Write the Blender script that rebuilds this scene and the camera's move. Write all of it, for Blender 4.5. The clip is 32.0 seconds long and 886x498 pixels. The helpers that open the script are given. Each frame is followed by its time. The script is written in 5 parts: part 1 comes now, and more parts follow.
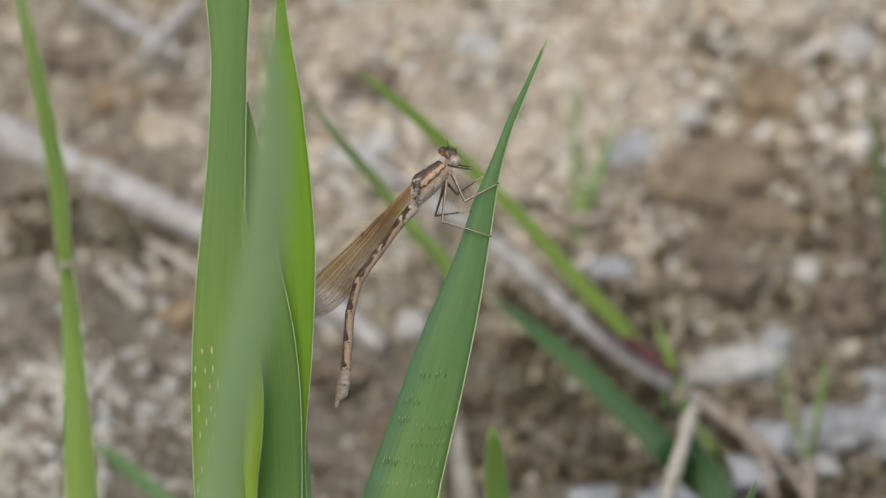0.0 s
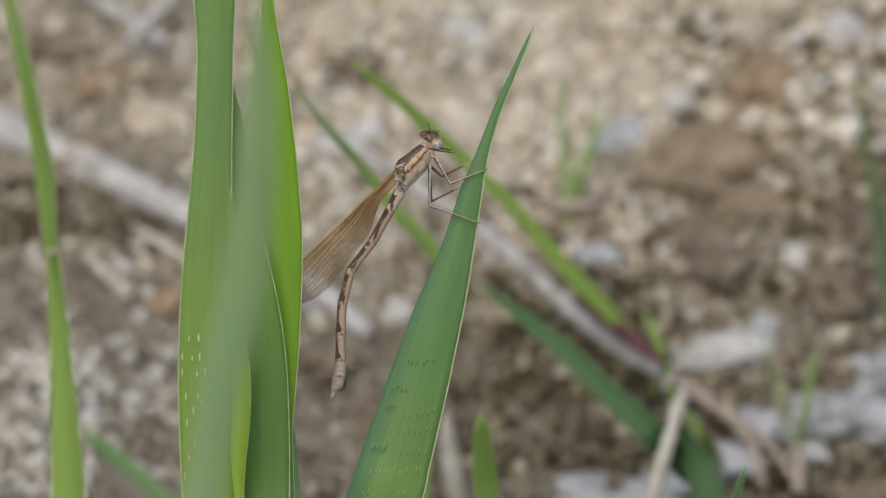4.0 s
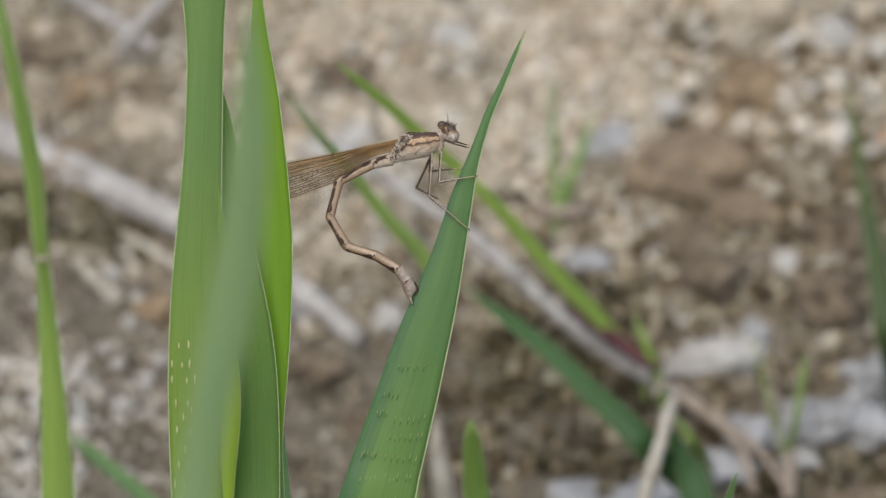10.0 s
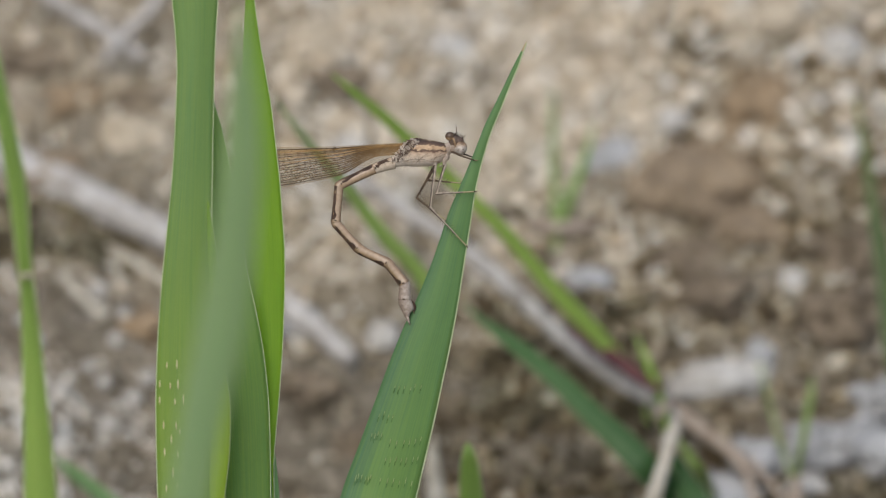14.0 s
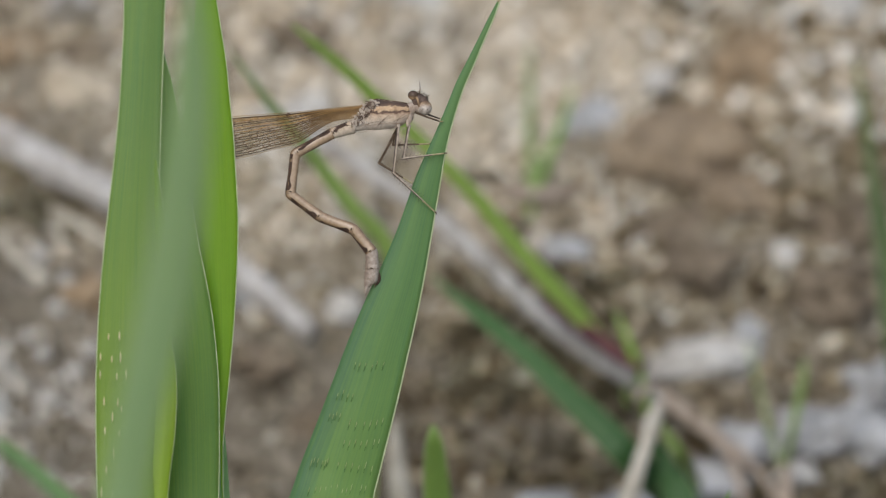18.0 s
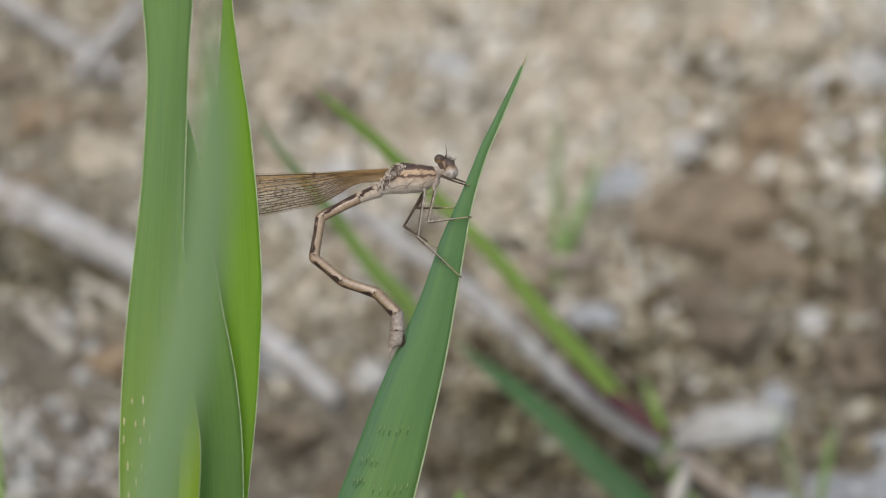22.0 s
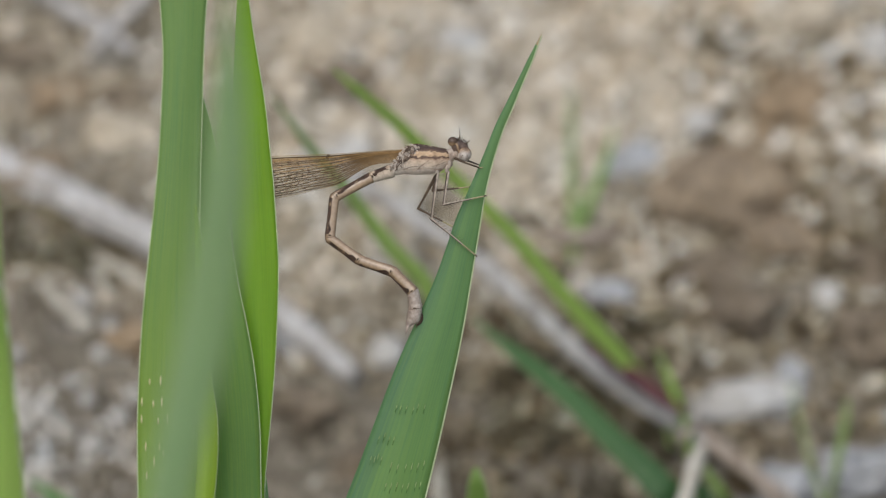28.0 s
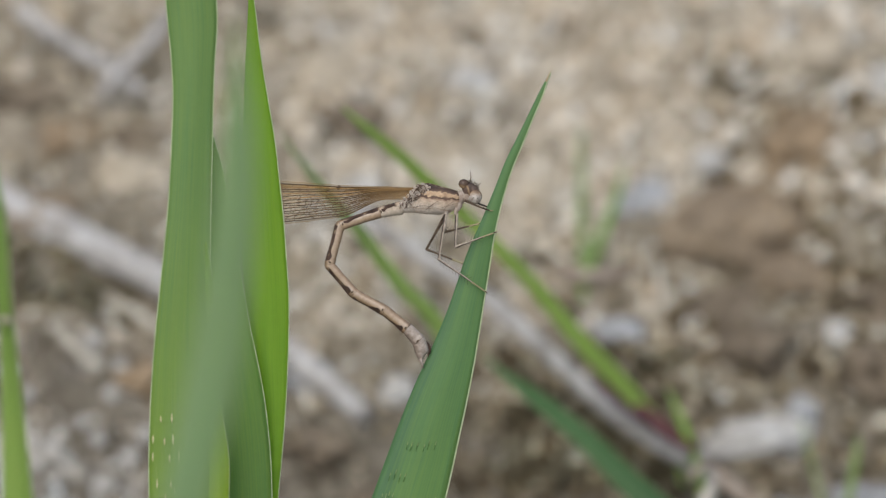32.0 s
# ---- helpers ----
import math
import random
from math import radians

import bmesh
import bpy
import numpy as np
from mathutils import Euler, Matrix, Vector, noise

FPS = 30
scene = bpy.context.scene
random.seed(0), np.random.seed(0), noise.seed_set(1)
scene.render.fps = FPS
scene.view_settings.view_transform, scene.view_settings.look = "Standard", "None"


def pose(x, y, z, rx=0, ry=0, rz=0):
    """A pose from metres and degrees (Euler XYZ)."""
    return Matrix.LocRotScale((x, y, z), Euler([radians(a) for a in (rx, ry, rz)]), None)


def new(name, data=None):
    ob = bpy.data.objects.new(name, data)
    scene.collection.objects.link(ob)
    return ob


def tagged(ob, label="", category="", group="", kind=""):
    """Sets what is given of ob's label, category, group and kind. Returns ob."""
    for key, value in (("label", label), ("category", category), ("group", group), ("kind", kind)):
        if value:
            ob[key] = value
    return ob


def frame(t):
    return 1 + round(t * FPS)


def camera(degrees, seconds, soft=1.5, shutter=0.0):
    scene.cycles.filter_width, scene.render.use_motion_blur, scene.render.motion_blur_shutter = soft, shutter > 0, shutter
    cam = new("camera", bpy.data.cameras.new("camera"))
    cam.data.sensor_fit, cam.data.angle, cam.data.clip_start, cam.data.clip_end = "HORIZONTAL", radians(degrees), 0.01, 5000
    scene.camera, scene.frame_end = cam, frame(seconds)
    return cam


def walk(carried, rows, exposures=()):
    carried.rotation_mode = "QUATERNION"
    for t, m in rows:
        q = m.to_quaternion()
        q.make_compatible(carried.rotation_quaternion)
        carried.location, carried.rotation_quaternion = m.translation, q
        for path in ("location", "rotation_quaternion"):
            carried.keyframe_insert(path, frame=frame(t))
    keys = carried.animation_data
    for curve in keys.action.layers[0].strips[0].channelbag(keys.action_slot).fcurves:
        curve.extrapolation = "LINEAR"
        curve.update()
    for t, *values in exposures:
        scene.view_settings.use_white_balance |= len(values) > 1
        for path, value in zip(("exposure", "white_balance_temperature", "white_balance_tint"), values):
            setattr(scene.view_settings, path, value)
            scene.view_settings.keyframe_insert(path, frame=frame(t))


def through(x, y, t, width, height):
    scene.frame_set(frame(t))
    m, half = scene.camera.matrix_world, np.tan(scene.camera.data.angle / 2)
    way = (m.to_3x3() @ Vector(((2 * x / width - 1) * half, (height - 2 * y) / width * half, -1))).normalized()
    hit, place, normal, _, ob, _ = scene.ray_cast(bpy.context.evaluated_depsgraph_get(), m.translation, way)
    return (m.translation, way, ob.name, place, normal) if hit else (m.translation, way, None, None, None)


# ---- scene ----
# The lens looks slightly down a low bank of gravelly soil. STAGE is the upright plane in which the insect sits:
# x to the right, y away, z up in that plane; lengths on it are in millimetres.
LENS = 5.0
cam = camera(LENS, 32.0, soft=1.25)
STAGE = pose(0, 0, 0.2244, -22, 0, 0)
# seconds, right, away, up (mm), yaw, pitch, roll (degrees)
PATH = [
    (0.0, 2.25, -1226.44, -1.68, 0.2192, 0.0217, 0.087),
    (0.5, 1.94, -1226.28, -1.16, 0.2060, -0.0083, 0.114),
    (1.0, 1.84, -1225.28, -0.95, 0.2049, -0.0435, 0.122),
    (1.5, 2.07, -1225.08, -1.00, 0.2063, -0.0792, 0.169),
    (2.0, 2.50, -1225.79, -1.10, 0.2119, -0.0935, 0.112),
    (2.5, 2.76, -1224.85, -1.26, 0.2075, -0.0836, 0.182),
    (3.0, 2.74, -1223.95, -1.56, 0.1912, -0.0614, 0.143),
    (3.5, 2.60, -1222.99, -1.98, 0.1690, -0.0430, 0.226),
    (5.5, 2.41, -1221.15, -1.00, 0.1145, -0.1252, 0.190),
    (6.0, 2.86, -1221.81, -2.00, 0.1321, -0.0825, 0.200),
    (6.5, 3.16, -1221.28, -2.47, 0.1443, -0.0614, 0.260),
    (7.0, 3.21, -1220.43, -2.34, 0.1492, -0.0651, 0.327),
    (7.5, 3.08, -1220.31, -1.89, 0.1421, -0.0840, 0.270),
    (8.0, 2.79, -1220.66, -1.36, 0.1265, -0.1040, 0.264),
    (8.5, 2.39, -1220.47, -0.90, 0.1052, -0.1223, 0.252),
    (9.0, 2.04, -1219.93, -0.65, 0.0895, -0.1246, 0.236),
    (9.5, 1.71, -1219.94, -0.67, 0.0718, -0.1050, 0.175),
    (10.0, 1.35, -1219.25, -0.89, 0.0533, -0.0554, 0.207),
    (10.5, 1.00, -1218.95, -1.06, 0.0372, -0.0003, 0.093),
    (11.0, 0.73, -1218.89, -0.93, 0.0241, 0.0433, 0.120),
    (11.5, 0.51, -1217.60, -0.66, 0.0123, 0.0653, 0.132),
    (12.0, 0.30, -1216.10, -0.44, 0.0024, 0.0588, 0.062),
    (12.5, 0.12, -1214.07, -0.21, -0.0056, 0.0227, 0.073),
    (13.0, 0.09, -1207.02, 0.02, 0.0042, -0.0011, 0.002),
    (13.5, 0.09, -1193.97, 0.21, 0.0045, -0.0118, -0.075),
    (14.0, 0.12, -1179.43, 0.30, -0.0181, -0.0152, -0.074),
    (14.5, 0.52, -1165.63, 0.15, -0.0239, -0.0066, -0.189),
    (16.5, 1.11, -1109.08, 0.15, -0.1161, -0.1021, -0.715),
    (17.0, 0.70, -1099.50, 0.11, -0.1600, -0.2147, -0.836),
    (17.5, 0.44, -1093.43, 0.23, -0.1876, -0.2990, -0.902),
    (18.0, 0.19, -1088.93, 0.07, -0.2049, -0.1939, -0.865),
    (18.5, 0.09, -1084.85, -0.31, -0.2059, -0.0455, -0.891),
    (19.0, 0.25, -1084.29, -0.83, -0.1907, 0.0635, -0.962),
    (19.5, 0.53, -1084.88, -1.75, -0.1499, 0.1690, -0.994),
    (20.0, 0.97, -1085.11, -2.90, -0.0963, 0.2704, -0.823),
    (20.5, 1.64, -1085.90, -3.71, -0.0258, 0.3456, -0.967),
    (21.0, 2.18, -1086.51, -3.89, 0.0256, 0.3700, -0.802),
    (21.5, 2.36, -1087.14, -3.78, 0.0432, 0.3722, -0.868),
    (22.0, 2.40, -1085.74, -3.69, 0.0469, 0.3646, -0.793),
    (22.5, 2.38, -1085.94, -3.50, 0.0488, 0.3533, -0.861),
    (23.0, 2.26, -1086.42, -3.21, 0.0418, 0.3349, -0.776),
    (23.5, 2.21, -1086.14, -2.89, 0.0417, 0.3140, -0.639),
    (24.0, 2.26, -1086.34, -2.60, 0.0445, 0.2991, -0.643),
    (24.5, 2.19, -1086.79, -2.49, 0.0411, 0.2923, -0.551),
    (25.0, 2.00, -1086.77, -2.49, 0.0306, 0.2878, -0.477),
    (25.5, 1.89, -1086.88, -2.31, 0.0325, 0.2560, -0.440),
    (26.0, 1.96, -1087.44, -1.80, 0.0478, 0.1949, -0.326),
    (26.5, 2.10, -1089.60, -1.05, 0.0661, 0.1234, -0.375),
    (28.5, 2.91, -1090.88, -0.50, 0.1636, 0.0728, -0.514),
    (29.0, 2.98, -1090.61, -1.68, 0.1823, 0.1749, -0.426),
    (29.5, 2.81, -1090.40, -2.18, 0.1890, 0.2395, -0.423),
    (30.0, 2.72, -1091.13, -2.23, 0.1965, 0.2803, -0.414),
    (30.5, 2.63, -1089.57, -2.34, 0.2029, 0.3239, -0.418),
    (31.0, 2.48, -1088.85, -2.60, 0.1996, 0.3646, -0.333),
    (31.5, 2.55, -1089.91, -2.87, 0.2042, 0.3993, -0.283),
    (32.0, 3.03, -1091.87, -2.99, 0.2280, 0.4139, -0.271),
]
walk(cam, [(t, STAGE @ pose(x / 1000, y / 1000, z / 1000, 90 + pitch, roll, yaw)) for t, x, y, z, yaw, pitch, roll in PATH], exposures=((0.0, -0.1, 6300, 7), (14.0, -0.1, 6300, 7), (22.0, -0.1, 6120, 6), (32.0, -0.1, 6120, 6)))

# ---- light: a bright, thinly overcast sky ----
world = bpy.data.worlds.new("sky")
scene.world = world
world.use_nodes = True
sky = world.node_tree.nodes.new("ShaderNodeTexSky")
sky.sky_type, sky.sun_disc = "NISHITA", False
sky.sun_elevation, sky.sun_rotation = radians(55), radians(205)
sky.air_density, sky.dust_density, sky.ozone_density = 1.0, 4.0, 1.0
world.node_tree.links.new(sky.outputs[0], world.node_tree.nodes["Background"].inputs[0])
world.node_tree.nodes["Background"].inputs[1].default_value = 0.115
sun = new("sun", bpy.data.lights.new("sun", "SUN"))
sun.data.energy, sun.data.angle, sun.data.color = 1.5, radians(65), (1.0, 0.95, 0.88)
sun.matrix_world = pose(0, 0, 3, 90 - 55, 0, -205 + 180)


# ---- materials ----
def nodes_of(name):
    m = bpy.data.materials.new(name)
    m.use_nodes = True
    tree = m.node_tree
    return m, tree, tree.nodes["Principled BSDF"], tree.nodes["Material Output"]


def node(tree, kind, links=None, **values):
    n = tree.nodes.new(kind)
    for key, value in values.items():
        n.inputs[key.replace("_", " ")].default_value = value
    for key, socket in (links or {}).items():
        tree.links.new(socket, n.inputs[key])
    return n


def ramp(tree, socket, stops):
    r = tree.nodes.new("ShaderNodeValToRGB")
    while len(r.color_ramp.elements) < len(stops):
        r.color_ramp.elements.new(0.5)
    for e, (p, c) in zip(r.color_ramp.elements, stops):
        e.position, e.color = p, (*c, 1)
    tree.links.new(socket, r.inputs[0])
    return r.outputs[0]


def maths(tree, operation, a, b=0.0, c=0.0):
    m = tree.nodes.new("ShaderNodeMath")
    m.operation = operation
    for i, v in enumerate((a, b, c)):
        if isinstance(v, (int, float)):
            m.inputs[i].default_value = v
        else:
            tree.links.new(v, m.inputs[i])
    return m.outputs[0]


def mixed(tree, factor, a, b, blend="MIX"):
    m = tree.nodes.new("ShaderNodeMix")
    m.data_type, m.blend_type = "RGBA", blend
    for i, v in ((0, factor), (6, a), (7, b)):
        if isinstance(v, (int, float)):
            m.inputs[i].default_value = v
        elif isinstance(v, tuple):
            m.inputs[i].default_value = (*v, 1)
        else:
            tree.links.new(v, m.inputs[i])
    return m.outputs[2]


def bumped(tree, shader, height, strength, distance):
    b = node(tree, "ShaderNodeBump", {"Height": height}, Strength=strength, Distance=distance)
    tree.links.new(b.outputs[0], shader.inputs["Normal"])


def earthy(name, stops, scale, rough=0.9, relief=0.5, island=False, fine=6.0, sheen=0.3, clump=520.0):
    """Stone, soil or dry stalk: a coarse and a fine noise over a colour ramp.
    island: loose grit, each grain a shade of its own, in light and dark clumps of about a metre / clump."""
    m, tree, shader, _ = nodes_of(name)
    where = node(tree, "ShaderNodeTexCoord").outputs["Object"]
    coarse = node(tree, "ShaderNodeTexNoise", {"Vector": where}, Scale=scale, Detail=4.0, Roughness=0.6)
    grain = node(tree, "ShaderNodeTexNoise", {"Vector": where}, Scale=scale * fine, Detail=3.0, Roughness=0.65)
    spread = maths(tree, "MULTIPLY_ADD", coarse.outputs[0], 1.5, -0.25)
    if island:
        rnd = node(tree, "ShaderNodeNewGeometry").outputs["Random Per Island"]
        heap = node(tree, "ShaderNodeTexNoise", {"Vector": where}, Scale=clump, Detail=2.0, Roughness=0.6)
        spread = maths(tree, "ADD", maths(tree, "MULTIPLY_ADD", heap.outputs[0], 2.8, -1.13), maths(tree, "MULTIPLY", rnd, 0.55))
    base = ramp(tree, spread, stops)
    if island:
        hue = node(tree, "ShaderNodeTexNoise", {"Vector": where}, Scale=clump * 0.4, Detail=3.0, Roughness=0.6)
        base = mixed(tree, 1.0, base, ramp(tree, hue.outputs[0], ((0.3, (0.9, 0.95, 1.0)), (0.5, (1.0, 0.97, 0.92)), (0.7, (1.0, 0.91, 0.78)))), "MULTIPLY")
    tree.links.new(mixed(tree, sheen, base, ramp(tree, grain.outputs[0], ((0.3, (0.25, 0.22, 0.19)), (0.7, (0.85, 0.82, 0.78)))), "SOFT_LIGHT"), shader.inputs["Base Color"])
    shader.inputs["Roughness"].default_value = rough
    shader.inputs["Specular IOR Level"].default_value = 0.25
    bumped(tree, shader, grain.outputs[0], relief, 0.0006)
    return m


def leafy(name, dark, light, veins=24, through=0.35, gloss=0.5, tint=0.06, toward_base=None, turned_half=None):
    """A grass blade: parallel veins along it, broad and narrow lengthwise streaks, and light that passes through.
    Towards the base the green can change: millimetres from the tip where this begins and ends, and that other green; in
    some blades it stands for sunlight or shade.
    Across the leaf: where (0..1) the half painted bluer, as turned from the light, ends, how softly, and its bluish
    green."""
    m, tree, shader, out = nodes_of(name)
    uv = node(tree, "ShaderNodeUVMap").outputs[0]
    split = node(tree, "ShaderNodeSeparateXYZ", {0: uv})
    across, along = split.outputs[0], split.outputs[1]
    fine = maths(tree, "SINE", maths(tree, "MULTIPLY", across, veins * 2 * math.pi))
    stretched = node(tree, "ShaderNodeCombineXYZ", {0: maths(tree, "MULTIPLY", across, 7.0), 1: maths(tree, "MULTIPLY", along, 0.035)})
    streak = node(tree, "ShaderNodeTexNoise", {"Vector": stretched.outputs[0]}, Scale=1.4, Detail=3.0, Roughness=0.55)
    thin = node(tree, "ShaderNodeCombineXYZ", {0: maths(tree, "MULTIPLY", across, 30.0), 1: maths(tree, "MULTIPLY", along, 0.06)})
    threads = node(tree, "ShaderNodeTexNoise", {"Vector": thin.outputs[0]}, Scale=1.0, Detail=4.0, Roughness=0.7)
    where = node(tree, "ShaderNodeTexCoord").outputs["Object"]
    patch = node(tree, "ShaderNodeTexNoise", {"Vector": where}, Scale=60.0, Detail=4.0)
    speck = node(tree, "ShaderNodeTexNoise", {"Vector": where}, Scale=1500.0, Detail=2.0)
    f = maths(tree, "ADD", maths(tree, "MULTIPLY", streak.outputs[0], 0.6), maths(tree, "MULTIPLY", patch.outputs[0], 0.5))
    base = ramp(tree, f, ((0.3, dark), (0.85, light)))
    if toward_base:
        a, b, hue = toward_base
        g = maths(tree, "DIVIDE", maths(tree, "SUBTRACT", maths(tree, "ADD", along, maths(tree, "MULTIPLY", streak.outputs[0], 14.0)), a + 7), b - a)
        k = node(tree, "ShaderNodeClamp", {0: g})
        base = mixed(tree, k.outputs[0], base, hue)
    if turned_half:
        edge, soft, hue = turned_half
        g = maths(tree, "DIVIDE", maths(tree, "SUBTRACT", edge, maths(tree, "MULTIPLY_ADD", streak.outputs[0], 0.12, across)), soft)
        k = node(tree, "ShaderNodeClamp", {0: g})
        base = mixed(tree, k.outputs[0], base, hue)
    warm, cool = tuple(c * q for c, q in zip(light, (1.25, 1.06, 0.75))), tuple(c * q for c, q in zip(dark, (0.72, 0.92, 1.1)))
    base = mixed(tree, ramp(tree, threads.outputs[0], ((0.42, (0, 0, 0)), (0.7, (0.55, 0.55, 0.55)))), base, warm)
    base = mixed(tree, ramp(tree, threads.outputs[0], ((0.28, (0.5, 0.5, 0.5)), (0.5, (0, 0, 0)))), base, cool)
    base = mixed(tree, maths(tree, "MULTIPLY", maths(tree, "ADD", fine, 1.0), tint * 0.5), base, tuple(c * 0.6 for c in dark))
    base = mixed(tree, maths(tree, "MULTIPLY", speck.outputs[0], 0.14), base, tuple(min(1, c * 1.5) for c in light))
    tree.links.new(base, shader.inputs["Base Color"])
    shader.inputs["Roughness"].default_value = gloss
    shader.inputs["Specular IOR Level"].default_value = 0.5
    bumped(tree, shader, maths(tree, "MULTIPLY_ADD", threads.outputs[0], 0.8, maths(tree, "MULTIPLY", fine, 0.4)), 0.2, 0.00005)
    glow = node(tree, "ShaderNodeBsdfTranslucent", {"Color": mixed(tree, 0.5, base, tuple(min(1, c * 1.5) for c in light))})
    both = node(tree, "ShaderNodeMixShader", {1: shader.outputs[0], 2: glow.outputs[0]}, Fac=through)
    tree.links.new(both.outputs[0], out.inputs[0])
    return m


def banded(name, axis, stops, span, speckle=0.25, rough=0.55, across=None, mottle=0.0, ragged=0.16, shine=0.4):
    """Insect cuticle: colour bands along one axis of the part (metres mapped from span to 0..1), broken up by fine noise.
    across: a second axis, its span and colour, a dark mark at its far end."""
    m, tree, shader, _ = nodes_of(name)
    where = node(tree, "ShaderNodeTexCoord").outputs["Object"]
    split = node(tree, "ShaderNodeSeparateXYZ", {0: where})
    grain = node(tree, "ShaderNodeTexNoise", {"Vector": where}, Scale=2600.0, Detail=4.0, Roughness=0.65)
    wide = node(tree, "ShaderNodeTexNoise", {"Vector": where}, Scale=700.0, Detail=3.0)
    a, b = span
    f = maths(tree, "DIVIDE", maths(tree, "SUBTRACT", split.outputs[axis], a), b - a)
    f = maths(tree, "ADD", f, maths(tree, "MULTIPLY", maths(tree, "SUBTRACT", wide.outputs[0], 0.5), ragged))
    f = maths(tree, "ADD", f, maths(tree, "MULTIPLY", maths(tree, "SUBTRACT", grain.outputs[0], 0.5), ragged * 0.6))
    base = ramp(tree, f, stops)
    if across:
        axis2, a2, b2, col = across
        g = maths(tree, "DIVIDE", maths(tree, "SUBTRACT", split.outputs[axis2], a2), b2 - a2)
        mask = maths(tree, "MULTIPLY", maths(tree, "GREATER_THAN", maths(tree, "ADD", g, maths(tree, "MULTIPLY", wide.outputs[0], 0.1)), 1.0), 0.7)
        base = mixed(tree, mask, base, col)
    base = mixed(tree, speckle, base, ramp(tree, grain.outputs[0], ((0.35, (0.12, 0.1, 0.08)), (0.65, (0.9, 0.86, 0.8)))), "SOFT_LIGHT")
    if mottle:
        spots = node(tree, "ShaderNodeTexNoise", {"Vector": where}, Scale=1900.0, Detail=5.0, Roughness=0.75)
        k = ramp(tree, spots.outputs[0], ((0.48, (0, 0, 0)), (0.62, (mottle, mottle, mottle))))
        base = mixed(tree, k, base, (0.09, 0.06, 0.045))
    tree.links.new(base, shader.inputs["Base Color"])
    shader.inputs["Roughness"].default_value = rough
    shader.inputs["Specular IOR Level"].default_value = shine
    bumped(tree, shader, grain.outputs[0], 0.35, 0.00005)
    return m


# left half's shade, as turned from the light, is put in as bluish green
LEAF = leafy("grass_leaf", (0.12, 0.245, 0.085), (0.175, 0.335, 0.115), through=0.34, tint=0.05, toward_base=(32, 62, (0.215, 0.38, 0.078)), turned_half=(0.36, 0.16, (0.095, 0.215, 0.1)))
# yellower lower part: sunlight coming through the blade, put into its colour
LEAF_TALL = leafy("grass_leaf_tall", (0.17, 0.305, 0.085), (0.245, 0.395, 0.12), through=0.4, tint=0.05, toward_base=(48, 78, (0.275, 0.42, 0.042)))
LEAF_BRIGHT = leafy("grass_leaf_bright", (0.235, 0.42, 0.025), (0.33, 0.55, 0.045), through=0.52)
LEAF_FOLD = leafy("grass_leaf_fold", (0.4, 0.56, 0.15), (0.52, 0.7, 0.22), veins=8, through=0.6)
LEAF_FAINT = leafy("grass_leaf_faint", (0.27, 0.36, 0.19), (0.36, 0.47, 0.26), veins=8, through=0.6, toward_base=(9, 20, (0.44, 0.63, 0.15)))
# darker lower green: a neighbouring blade's shade put into the colour
LEAF_DEEP = leafy("grass_leaf_deep", (0.21, 0.37, 0.08), (0.29, 0.48, 0.115), through=0.52, tint=0.05, toward_base=(20, 38, (0.17, 0.3, 0.08)))
LEAF_BLUE = leafy("grass_leaf_bluish", (0.28, 0.47, 0.22), (0.36, 0.56, 0.27), through=0.5)
LEAF_OLIVE = leafy("grass_leaf_withered", (0.09, 0.12, 0.035), (0.13, 0.17, 0.05), through=0.3, toward_base=(10, 22, (0.05, 0.1, 0.03)))
# shade low over the soil is put into the darker green near the base
LEAF_DARK = leafy("grass_leaf_dark", (0.04, 0.115, 0.028), (0.075, 0.185, 0.05), through=0.26, toward_base=(16, 36, (0.025, 0.075, 0.025)))
LEAF_HAZY = leafy("grass_leaf_bloom", (0.22, 0.345, 0.155), (0.31, 0.455, 0.21), through=0.42)
# yellow green stands for light shining through the folded half
LEAF_YELLOW = leafy("grass_leaf_yellow", (0.2, 0.36, 0.045), (0.29, 0.46, 0.07), through=0.5, toward_base=(8, 26, (0.44, 0.6, 0.04)))
LEAF_OLD = leafy("grass_leaf_olive", (0.18, 0.28, 0.07), (0.26, 0.38, 0.095), through=0.42)
LEAF_SIDE = leafy("grass_leaf_light", (0.25, 0.38, 0.1), (0.34, 0.5, 0.14), through=0.52, toward_base=(22, 56, (0.5, 0.67, 0.18)))
MARGIN = earthy("leaf_margin_or_glint", ((0.2, (0.44, 0.54, 0.28)), (0.8, (0.62, 0.69, 0.44))), 900, rough=0.6)
SCAR_DARK = earthy("scar_dark", ((0.2, (0.09, 0.21, 0.055)), (0.8, (0.135, 0.28, 0.08))), 900, rough=0.7)
SCAR_PALE = earthy("scar_pale", ((0.2, (0.6, 0.55, 0.26)), (0.8, (0.74, 0.7, 0.42))), 900, rough=0.7)
SCAR_GREEN = earthy("scar_green", ((0.2, (0.34, 0.45, 0.17)), (0.8, (0.46, 0.56, 0.27))), 900, rough=0.7)
LEAF_TIP = earthy("dry_leaf_tip", ((0.2, (0.4, 0.3, 0.16)), (0.8, (0.55, 0.44, 0.28))), 900, rough=0.7)


